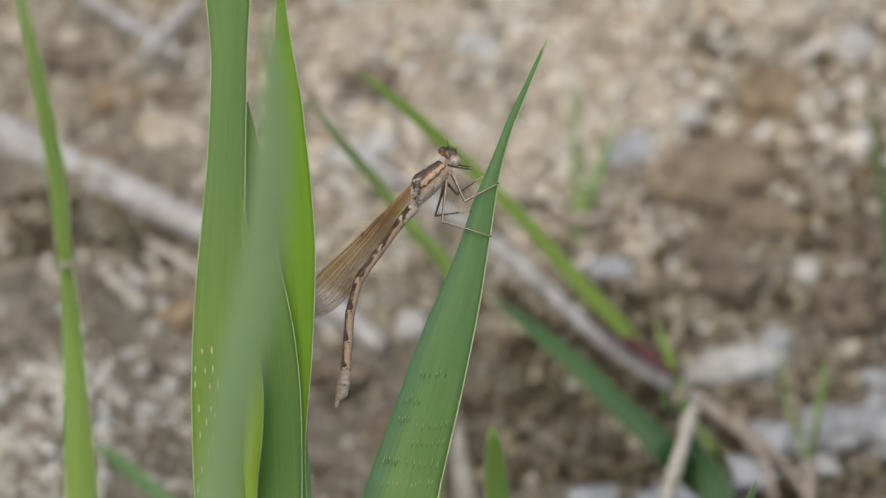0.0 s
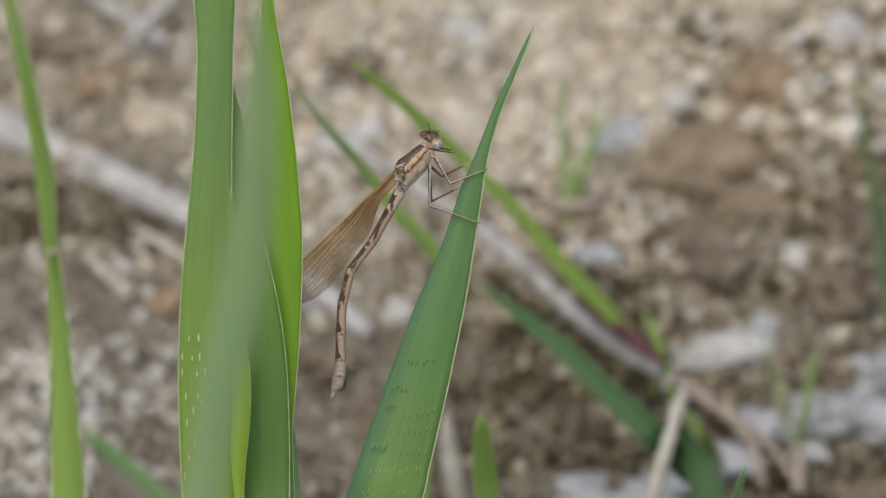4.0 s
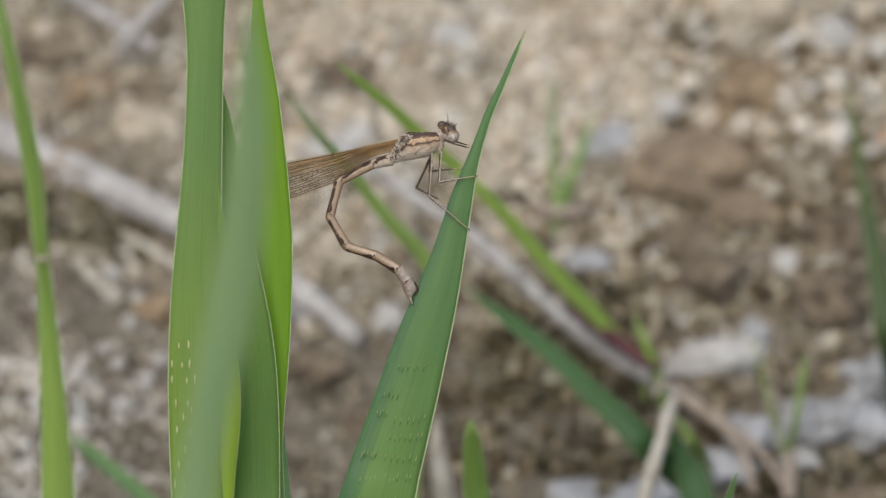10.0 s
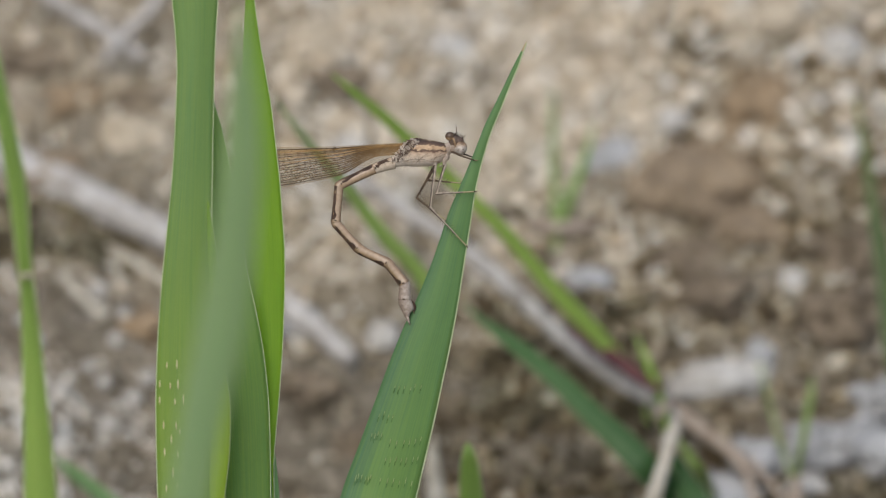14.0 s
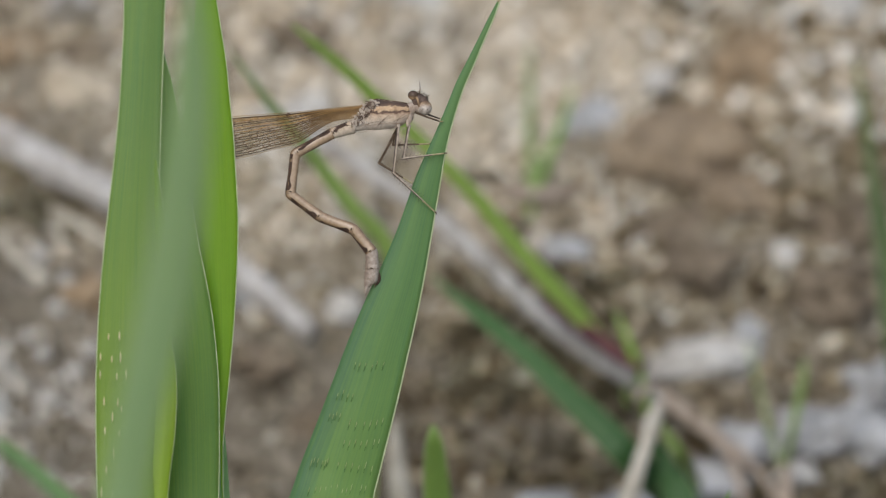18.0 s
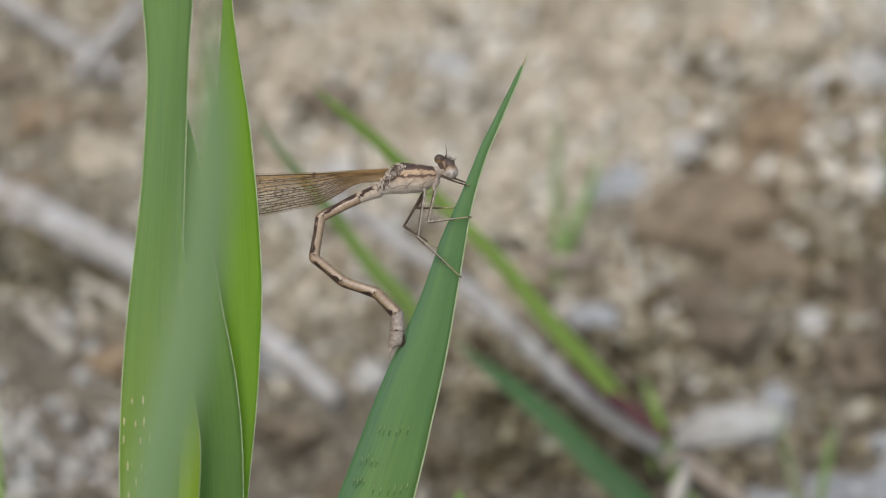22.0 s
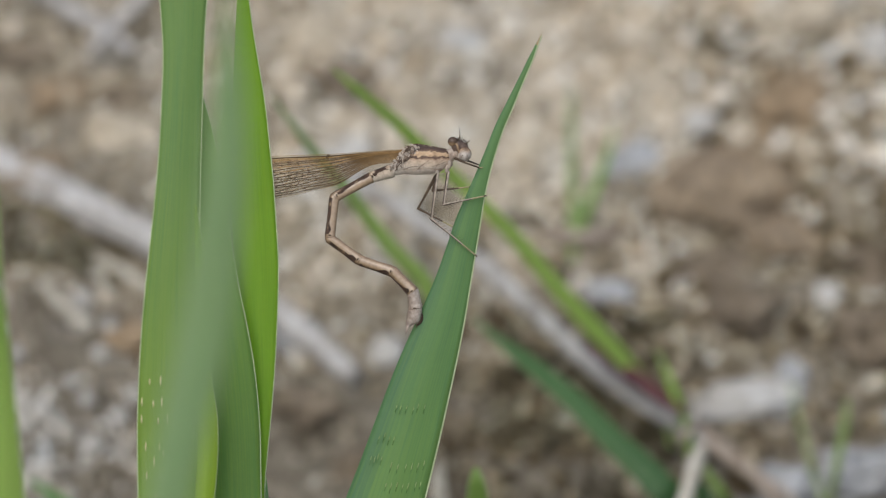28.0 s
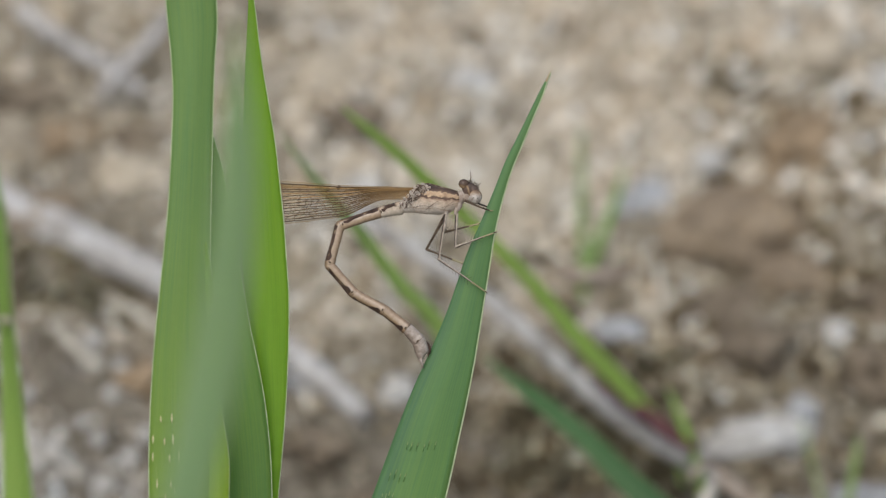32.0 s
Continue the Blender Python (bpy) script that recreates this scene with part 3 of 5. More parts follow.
for k, (at, size, mat) in enumerate((((21.19, 105.19, -35.39), (19, 13, 6.5), SLATE), ((27.49, 106.08, -34.12), (9, 7, 4), SLATE), ((16.38, 104.34, -36.60), (8, 7, 4), CHALK), ((35.11, 108.60, -30.51), (9, 9, 5), SLATE))):
    stone(at, size, mat, "flat pale stone at the foot of the bank", 80 + k, group="pale stones", rough=0.42, turn=10 * k, sink=0.55)
stone((54.29, 106.71, -33.27), (16, 8, 5), LOAM, "dark brown clod below grey stones", 31, "clod", "clod", "brown clods", rough=0.45, sink=0.55)
stone((22.98, 139.41, 13.44), (9, 7, 4), SLATE, "pale bluish stone beside a clod", 10, group="grey stones", turn=15, rough=0.4, sink=0.58)
stone((30.54, 141.53, 16.47), (4.5, 4, 3.5), CHALK, "small white stone among grit", 11, group="pale stones")
stone((52.71, 146.97, 24.24), (6, 5, 5), CHALK, "small white stone high on the bank", 12, group="pale stones")
stone((1.21, 148.68, 26.69), (6, 5, 4), CHALK, "small bluish-white stone among grit", 13, group="pale stones", rough=0.4, sink=0.58)
stone((-16.95, 149.38, 27.69), (7, 6, 5), SAND, "pale tan stone among beige grit", 15, group="tan stones", rough=0.4, sink=0.58)
stone((44.13, 138.72, 12.46), (4.5, 4, 3), SAND, "pale tan stone among beige grit", 16, group="tan stones", rough=0.4, sink=0.58)
stone((44.34, 149.65, 28.07), (8, 6, 5), SAND, "pale tan stone among beige grit", 17, group="tan stones", rough=0.4, sink=0.58)
stone((-40.12, 140.04, 14.35), (9, 6, 5), SAND, "pale tan stone among beige grit", 18, group="tan stones", rough=0.4, sink=0.58)
stone((-18.12, 124.59, -7.72), (7, 6, 4), SLATE, "pale bluish stone behind a dry stem", 19, group="grey stones", rough=0.4, sink=0.58)
stone((-38.11, 122.27, -11.05), (7, 6, 4), OCHRE, "ochre-brown clod beside pale grit", 20, "clod", "clod", "brown clods", rough=0.45, sink=0.64)
stone((19.05, 126.93, -4.39), (7, 6, 4), SLATE, "pale grey stone between grass leaves", 21, group="grey stones", rough=0.4, sink=0.58)
stone((-6.97, 121.75, -11.78), (5, 5, 4), CHALK, "small pale stone on brown soil", 23, group="pale stones")
stone((-51.23, 135.82, 8.31), (9, 7, 5), CLOD, "brown clod beside a dry stem", 24, "clod", "clod", "brown clods", rough=0.45, sink=0.64)
stone((-9.13, 112.54, -24.95), (8, 7, 4), LOAM, "dark brown clod of soil", 26, "clod", "clod", "brown clods", rough=0.45, sink=0.64)
stone((-16.54, 117.13, -18.39), (8, 7, 4), LOAM, "brown clod of soil", 27, "clod", "clod", "brown clods", rough=0.45, sink=0.64)
for k, (at, size) in enumerate((((-54.54, 148.31, 26.22), (11, 9, 5)), ((-48.28, 142.90, 18.49), (9, 7, 4)), ((-39.55, 143.41, 19.21), (7, 6, 4)), ((-13.35, 144.94, 21.39), (9, 7, 4)))):
    stone(at, size, LOAM if k != 1 else OCHRE, "rough brown clod high on the bank", 90 + k, "clod", "clod", "brown clods", rough=0.5, sink=0.66)
stone((-15.08, 137.59, 10.90), (8, 6, 4), CHALK, "pale stone in beige grit behind a grass leaf", 61, group="pale stones", rough=0.45, sink=0.62)
stone((-11.53, 139.07, 13.02), (5, 4, 3.5), CHALK, "small pale stone in beige grit", 62, group="pale stones", rough=0.45, sink=0.6)
WHITE_BITS = [(-44.61, 117.13, -18.39), (-41.36, 119.69, -14.72), (-39.03, 116.00, -20.00), (-42.73, 116.21, -19.70), (-48.22, 114.98, -21.46), (-40.32, 121.75, -11.78), (-37.24, 117.64, -17.66), (-41.89, 113.04, -24.22), (-51.35, 119.69, -14.72), (-43.72, 123.82, -8.83)]
for k, at in enumerate(WHITE_BITS):
    stone(at, (1.7 + 0.25 * (k * 7 % 5), 1.7, 1.5 + 0.2 * (k * 3 % 4)), CHALK, "white pebble on grey-brown soil", 30 + k, "pebble", "pebble", "white pebbles", sink=0.15)


def strewn(name, label, material, at, radius, count, sizes, seed):
    w = on(*at)
    pebble_field(name, label, material, count, (w.x - radius[0], w.x + radius[0], w.y - radius[1], w.y + radius[1]), sizes, seed, sub=2, sink=0.15)


strewn("white_gravel", "patch of fine white gravel on dark soil", PALE_GRIT, (-56.0, 110.4, -28.0), (0.009, 0.0085), 640, (0.0003, 0.0007), 21)
strewn("white_gravel", "thin patch of fine white gravel on dark soil", PALE_GRIT, (-41.54, 112.55, -24.9), (0.012, 0.009), 190, (0.00028, 0.0007), 22)
strewn("white_gravel", "pale gravel beside a grey stone", PALE_GRIT, (52.41, 143.23, 18.90), (0.009, 0.012), 40, (0.0008, 0.0016), 23)
# the next three patches carry shade under stalk and leaves in their dark grit
strewn("dark_and_shade_crumbs", "dark crumbs put in for the shade under a dry stalk", DARK_AND_SHADE_CRUMB, (-50.13, 129.88, -0.12), (0.011, 0.005), 330, (0.0005, 0.0013), 25)
strewn("dark_and_shade_crumbs", "dark crumbs of soil, partly for shade, under grass leaves", DARK_AND_SHADE_CRUMB, (16.72, 119.18, -15.46), (0.011, 0.009), 420, (0.0005, 0.0013), 24)
strewn("dark_and_shade_crumbs", "dark crumbs of soil, partly for shade, below a dark green leaf", DARK_AND_SHADE_CRUMB, (14.69, 114.31, -22.36), (0.012, 0.01), 200, (0.0005, 0.0013), 26)
strewn("dark_and_shade_crumbs", "dark brown crumbs of soil at the foot of the bank", DARK_AND_SHADE_CRUMB, (51.49, 105.75, -34.59), (0.014, 0.006), 300, (0.0005, 0.0013), 27)

# ---- dry stems ----
stem([(-64.01, 138.27, 15.09, 2.72), (-54.21, 135.15, 10.62, 2.57), (-44.38, 131.88, 5.96, 2.34), (-33.84, 128.41, 1.00, 1.95), (-22.59, 124.12, -5.12, 1.72), (-15.82, 120.55, -10.22, 1.64), (-10.96, 117.58, -14.47, 1.27)], STRAW, "thick bleached grass stalk lying on the soil", knots=1, seed=2)
stem([(-47.90, 130.90, 2.80, 0.75), (-44.09, 129.46, 0.75, 0.98), (-40.30, 127.93, -1.45, 1.05), (-35.75, 126.02, -4.17, 0.97), (-27.08, 123.27, -8.09, 0.75)], STUB, "thin tan stalk under a thicker one", seed=3)
stem([(-48.65, 122.66, -3.34, 0.74), (-45.84, 120.68, -6.15, 0.89), (-42.63, 119.82, -8.81, 0.81)], STUB, "short bleached piece of stalk", seed=4)
stem([(-14.61, 121.00, 11.66, 0.75), (-3.27, 117.00, 4.20, 1.04), (3.34, 114.50, -0.08, 1.19), (8.52, 112.50, -4.49, 1.15), (12.87, 111.50, -8.46, 1.1), (16.56, 110.50, -11.91, 1.05), (20.24, 109.80, -14.84, 1.0), (25.04, 109.40, -18.0, 1.0), (29.09, 109.20, -20.28, 1.11), (31.60, 108.80, -22.06, 0.96)], STRAW, "long bleached grass stalk leaning over the soil with a purple sheath", knots=1, seed=5,
     sheath=[(16.39, 107.50, -10.21, 0.37), (18.89, 106.80, -11.55, 0.81), (22.41, 105.90, -13.99, 0.96), (25.35, 105.50, -16.22, 0.81), (27.91, 105.00, -18.14, 0.44)])
stem([(29.84, 109.40, -20.28, 1.04), (33.42, 108.00, -22.94, 1.04), (37.16, 107.20, -25.90, 0.89), (39.48, 106.00, -29.73, 0.66), (40.76, 105.00, -34.15, 0.52)], STRAW_BROWN, "brown end of a stalk on the soil", seed=15)
stem([(29.87, 90.00, -22.05, 0.88), (29.17, 88.00, -23.33, 1.02), (28.61, 86.00, -25.26, 0.95), (27.69, 84.00, -28.12, 0.94), (26.54, 82.00, -31.70, 1.02), (25.00, 78.00, -37.17, 1.08), (23.64, 72.00, -44.13, 0.86), (23.28, 93.49, -52.15, 0.73)], STUB, "whitish stub of a dry stalk", seed=7)
stem([(27.47, 102.83, -21.48, 0.40), (28.59, 103.90, -19.96, 0.51), (30.00, 105.10, -19.69, 0.51)], STRAW_BROWN, "short curled scrap of dry stalk", seed=17)
stem([(-54.07, 150.77, 35.29, 0.98), (-49.40, 147.45, 31.95, 0.98), (-44.81, 145.46, 29.12, 0.98), (-41.62, 145.01, 27.07, 0.90), (-38.74, 144.50, 24.95, 0.75)], STRAW, "bleached stalk crossing another on the soil", seed=8)
stem([(-35.10, 149.50, 34.88, 0.83), (-38.05, 146.80, 31.03, 0.83), (-41.60, 144.11, 27.20, 0.83), (-44.00, 143.97, 24.19, 0.75)], STRAW, "thin bleached stalk crossing another", seed=9)
stem([(11.63, 130.14, 3.06, 0.75), (16.09, 128.88, 2.68, 0.97), (20.58, 130.04, 2.91, 0.67)], STRAW_BROWN, "short brown twig at the foot of a small grass", seed=10)
stem([(37.90, 110.03, -25.64, 0.37), (40.03, 107.50, -27.79, 0.44), (42.90, 105.48, -30.67, 0.51), (45.05, 104.21, -33.93, 0.51)], STRAW_BROWN, "short brown stalk among grey stones", seed=11)
stem([(44.99, 102.46, -34.98, 1.10), (45.33, 103.98, -31.37, 0.88), (45.26, 106.00, -28.49, 0.44)], STRAW_BROWN, "brown leaf base of a small grass", seed=12)

# ---- small grasses behind ----
lone_leaf([(-13.31, 69.00, 21.57, 0.07), (-10.35, 73.00, 19.18, 0.50), (-6.08, 79.00, 15.71, 0.72), (-2.50, 84.00, 12.34, 0.80), (1.11, 89.00, 9.09, 0.80), (4.75, 92.00, 5.67, 0.80), (8.40, 95.00, 2.00, 0.84), (12.06, 98.00, -2.27, 0.92), (15.75, 101.00, -6.41, 1.03), (19.45, 104.00, -10.20, 1.03), (23.16, 107.00, -14.30, 0.74), (26.10, 111.00, -17.54, 0.44)], LEAF_FOLD, "arching bright green grass leaf leaning over the soil", turn=15, margin=(0, 1))
lone_leaf([(-20.45, 74.00, 18.66, 0.07), (-16.18, 76.00, 13.04, 0.51), (-12.47, 78.00, 8.85, 0.65), (-9.04, 80.00, 4.36, 0.80), (-6.02, 81.00, 0.65, 0.87), (-2.63, 82.00, -2.77, 0.94), (-0.91, 83.00, -7.06, 0.94), (-1.02, 84.00, -12.88, 0.94), (-2.50, 84.00, -19.34, 0.94), (-3.54, 84.00, -25.07, 0.94)], LEAF_FAINT, "curved bright green grass leaf behind a broad blade", turn=-15, margin=(0, 1))
lone_leaf([(2.94, 93.00, -6.76, 0.07), (5.41, 92.00, -8.96, 0.44), (8.54, 91.50, -11.24, 0.88), (11.96, 91.00, -13.95, 1.10), (15.59, 90.00, -17.02, 1.31), (19.21, 89.00, -20.67, 1.46), (23.19, 88.00, -24.32, 1.68), (26.44, 87.00, -27.67, 1.75), (33.17, 96.00, -33.89, 1.76)], LEAF_DARK, "long dark green grass leaf arching from the soil", turn=15, margin=(0, 1))
lone_leaf([(14.70, 135.00, 21.10, 0.08), (14.73, 133.00, 15.79, 0.45), (14.91, 131.00, 9.06, 0.53), (15.08, 129.00, 2.21, 0.45)], LEAF_FAINT, "small upright grass leaf on gravel", group="thin seedlings")
lone_leaf([(20.09, 133.00, 16.52, 0.08), (18.83, 131.00, 11.60, 0.45), (16.99, 129.00, 7.08, 0.60), (15.15, 128.60, 1.83, 0.45)], LEAF_DEEP, "small leaning grass leaf on gravel", group="thin seedlings")
lone_leaf([(53.61, 126.00, 20.02, 0.07), (54.25, 120.00, 14.92, 0.45), (55.36, 115.00, 6.00, 0.74), (56.75, 110.00, -2.85, 1.26), (58.17, 106.00, -13.05, 1.77), (59.43, 112.00, -19.04, 1.19)], LEAF_OLIVE, "dull olive grass leaf leaning over the bank", group="thin seedlings")
lone_leaf([(38.78, 136.00, -0.90, 0.06), (39.39, 131.00, -3.92, 0.29), (40.25, 125.00, -8.41, 0.37), (40.84, 120.00, -12.87, 0.14), (41.83, 114.00, -18.32, 0.17), (43.70, 108.00, -25.58, 0.22), (45.09, 106.00, -29.91, 0.22)], LEAF_OLD, "thin grass shoot with a broader tip", group="thin seedlings")
lone_leaf([(47.40, 107.00, -16.11, 0.11), (47.03, 105.00, -18.90, 0.44), (46.05, 103.00, -24.02, 0.44), (45.23, 105.50, -29.16, 0.33)], LEAF_OLD, "short bright grass leaf beside stones", group="thin seedlings")
lone_leaf([(24.81, 109.00, -10.57, 0.05), (26.26, 108.00, -13.86, 0.36), (27.56, 107.00, -17.52, 0.49), (28.67, 107.49, -20.60, 0.41)], LEAF_BRIGHT, "short yellow-green shoot beside a brown stalk", group="thin seedlings")
lone_leaf([(30.02, 87.00, -23.75, 0.11), (31.11, 87.00, -25.55, 0.59), (32.96, 89.00, -28.12, 0.65), (34.95, 103.98, -31.37, 0.49)], LEAF_OLD, "short olive-green shoot below a stalk", group="thin seedlings")
lone_leaf([(3.52, 54.00, -23.63, 0.21), (3.66, 54.00, -25.25, 0.84), (3.80, 55.00, -27.38, 1.20), (4.16, 57.00, -32.36, 1.55), (4.80, 59.00, -38.06, 1.69), (5.12, 69.00, -45.48, 1.71)], LEAF_SIDE, "short pointed bright green grass leaf", group="short pointed leaves")
lone_leaf([(36.15, 26.00, -29.75, 0.07), (35.54, 27.00, -31.65, 0.35), (34.67, 29.00, -34.76, 0.56), (33.63, 33.00, -41.42, 0.84)], LEAF, "tip of a narrow green grass leaf", group="short pointed leaves")
lone_leaf([(-48.95, 95.00, -26.07, 0.07), (-46.04, 95.00, -28.10, 0.73), (-41.26, 93.00, -31.83, 0.94), (-35.76, 91.00, -36.85, 1.01)], LEAF, "dark green grass leaf lying over pale gravel", group="small grass leaves")
lone_leaf([(29.44, 91.00, -25.35, 0.37), (30.59, 91.00, -28.64, 1.31), (32.28, 89.00, -32.40, 1.97), (33.67, 87.00, -38.84, 2.18)], LEAF_DARK, "broad dark green leaf behind a pale stalk", group="small grass leaves")
stem([(-0.87, 96.00, -23.91, 0.65), (-0.58, 95.00, -28.25, 1.02), (0.07, 92.00, -33.26, 1.30), (0.80, 97.44, -40.67, 1.24)], STUB, "pale dry leaf base standing in the soil", name="straw", group="", seed=13)
# orange fleck of unknown kind, modelled as a small lump
stone((58.68, 136.72, 11.02), (1.4, 1.4, 1.6), ORANGE, "tiny orange fleck of unknown kind on the soil", 60, "flower", "orange_fleck", sink=0.1)

# ---- the tuft of tall grass ----
TUFT = on(-26, 37, -123)
TUFT.z = ground_height(TUFT.x, TUFT.y)
tuft = thing("grass_tuft", TUFT, "tuft of tall fresh green grass with broad blades", "grass", "tall grass")
MAIN = [(10.23, 0.00, 24.31, 0.03), (9.66, 0.00, 22.96, 0.15), (8.94, 0.00, 21.28, 0.27), (8.19, 0.00, 19.59, 0.31), (7.44, 0.00, 17.91, 0.37), (6.70, 0.00, 16.23, 0.44), (5.78, 0.00, 14.21, 0.50), (5.04, 0.00, 12.19, 0.54), (4.13, 0.00, 9.49, 0.70), (3.28, 0.00, 6.80, 0.96), (2.50, 0.00, 4.11, 1.33), (1.69, 0.00, 0.74, 1.62), (0.86, 0.00, -2.63, 1.94), (-0.28, 0.00, -6.67, 2.45), (-1.55, 0.00, -10.71, 2.96), (-2.78, 0.00, -14.75, 3.32), (-3.94, 0.00, -18.78, 3.62), (-5.34, 0.00, -23.50, 3.91), (-6.77, 0.00, -28.21, 4.23), (-8.41, 0.00, -33.60, 4.42)]
MAIN = MAIN + [(-15.0, 3.0, -50.0, 4.3), (-21.5, 13.0, -78.0, 3.6), (-25.6, 32.0, -116.0, 2.2), (-26.2, 40.0, -132.0, 1.8)]
main_leaf = leaf_on(tuft, TUFT, MAIN, LEAF, margin=(1,), label="broad green blade with one pale margin", rim=0.09, fold=0.12, thick=0.2, n=90)
FIRST = [(-30.84, -9.00, 57.54, 1.50), (-30.02, -9.00, 49.52, 2.14), (-29.34, -9.00, 42.84, 2.67), (-28.77, -9.00, 36.15, 2.67), (-28.20, -9.00, 29.47, 2.67), (-28.10, -9.00, 25.46, 2.37), (-28.06, -9.00, 21.45, 2.17), (-28.17, -9.00, 16.11, 2.17), (-28.40, -9.00, 9.42, 2.27), (-28.74, -9.00, 2.74, 2.54), (-29.00, -9.00, -3.94, 2.94), (-29.07, -9.00, -10.63, 3.34), (-29.10, -9.00, -17.31, 3.51), (-29.12, -9.00, -21.32, 3.46), (-29.12, -9.00, -25.33, 3.37), (-29.07, -9.00, -29.47, 3.27), (-28.94, -9.00, -37.36, 3.01)]
FIRST = FIRST + [(-27.5, -2.0, -55.0, 3.4), (-26.6, 12.0, -85.0, 2.6), (-26.0, 39.0, -132.0, 1.8)]
# left rim is a pale margin; right rim is the fold's highlight as a strip
first_leaf = leaf_on(tuft, TUFT, FIRST, LEAF_TALL, margin=(0, 1), label="tall upright blade with rows of pale scars", fold=0.12, thick=0.2, n=80, wave=0.03)
FOLDED = [(-26.60, -10.60, 5.41, 0.10), (-26.39, -10.60, 2.74, 0.3), (-26.13, -10.60, -0.60, 0.5), (-25.91, -10.60, -3.94, 0.58), (-25.69, -10.60, -7.27, 0.56), (-25.47, -10.60, -10.61, 0.55), (-25.23, -10.60, -13.95, 0.73), (-25.03, -10.60, -17.29, 1.00), (-25.03, -10.60, -20.62, 1.06), (-25.18, -10.60, -23.96, 1.05), (-25.43, -10.60, -27.30, 0.93), (-25.46, -10.60, -29.43, 0.77), (-25.49, -10.60, -37.31, 0.40)]
FOLDED = FOLDED + [(-26.5, -5.0, -55.0, 0.8), (-26.2, 11.5, -85.0, 0.8), (-26.0, 38.6, -132.0, 0.7)]
leaf_on(tuft, TUFT, FOLDED, LEAF_YELLOW, margin=(1,), rim=0.04, label="folded half of a blade, yellow-green to look lit through", fold=0.3, thick=0.15, n=50)
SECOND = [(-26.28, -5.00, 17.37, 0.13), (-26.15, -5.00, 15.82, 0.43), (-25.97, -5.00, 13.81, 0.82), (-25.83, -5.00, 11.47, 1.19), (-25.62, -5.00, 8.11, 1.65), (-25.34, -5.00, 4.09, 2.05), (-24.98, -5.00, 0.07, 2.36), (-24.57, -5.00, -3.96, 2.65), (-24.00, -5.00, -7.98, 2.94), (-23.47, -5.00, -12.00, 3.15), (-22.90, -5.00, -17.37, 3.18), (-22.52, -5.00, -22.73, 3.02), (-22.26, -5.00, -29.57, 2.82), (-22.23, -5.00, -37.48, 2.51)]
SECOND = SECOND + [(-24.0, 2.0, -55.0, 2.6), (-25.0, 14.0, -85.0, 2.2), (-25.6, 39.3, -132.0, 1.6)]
leaf_on(tuft, TUFT, SECOND, LEAF_DEEP, margin=(1,), label="blade half hidden behind another, its lower part darkened as shade", rim=0.065, fold=0.1, thick=0.2, n=70)
THIRD = [(-22.16, -3.00, 33.31, 0.13), (-22.07, -3.00, 31.63, 0.29), (-21.96, -3.00, 29.62, 0.47), (-21.87, -3.00, 26.93, 0.69), (-21.69, -3.00, 23.57, 1.01), (-21.46, -3.00, 20.22, 1.36), (-21.19, -3.00, 16.19, 1.78), (-21.00, -3.00, 12.16, 2.05), (-20.77, -3.00, 8.13, 2.28), (-20.53, -3.00, 4.10, 2.36), (-20.18, -3.00, -0.60, 2.32), (-19.90, -3.00, -5.31, 2.03), (-19.54, -3.00, -10.68, 1.48), (-19.34, -3.00, -16.05, 0.94), (-19.32, -3.00, -20.75, 0.51), (-19.28, -3.00, -24.11, 0.22), (-19.2, -3.00, -27.47, 0.12), (-19.1, -2.00, -37.54, 0.12)]
THIRD = THIRD + [(-21.5, 4.0, -55.0, 0.8), (-24.0, 15.0, -85.0, 1.2), (-25.4, 40.0, -132.0, 1.2)]
leaf_on(tuft, TUFT, THIRD, LEAF_BRIGHT, margin=(1,), label="bright sunlit blade narrowing to a fold", fold=0.12, thick=0.2, n=80)
BACK = [(-19.52, 0.50, -21.10, 0.07), (-19.32, 0.50, -23.48, 0.27), (-19.13, 0.50, -26.20, 0.41), (-18.95, 0.50, -29.95, 0.54), (-18.71, 0.50, -37.63, 0.75)]
BACK = BACK + [(-21.0, 8.0, -55.0, 1.2), (-23.6, 18.0, -85.0, 1.4), (-25.2, 41.0, -132.0, 1.2)]
leaf_on(tuft, TUFT, BACK, LEAF_BLUE, margin=(), label="narrow bluish-green blade behind the others", fold=0.2, thick=0.15, n=50)
part("dry_tip", tube(placed(glide([v[:3] for v in MAIN[:2]], 5), TUFT), [0.00003, 0.00006, 0.00009, 0.00012, 0.00014], 6), LEAF_TIP, main_leaf, "withered brown leaf tip")


def scars(leaf, places, material, size, lift, lean=0.0, width=0.07, name="leaf_scar"):
    """Short raised marks along the veins, on the near face of a blade; places: right and up on the stage."""
    for k, (x, z) in enumerate(places):
        y = -9.0 if leaf is first_leaf else 0.0
        s = size * (0.75 + 0.5 * ((k * 37) % 10) / 10)
        a, b = Vector((x, y - lift, z + s / 2)), Vector((x - lean * s, y - lift, z - s / 2))
        pts = [on(*(a + (b - a) * q)) - TUFT for q in (0, 0.3, 0.7, 1)]
        part(name, tube(pts, [0.00002, width / 1000, width / 1000, 0.00002], 5), material, leaf)


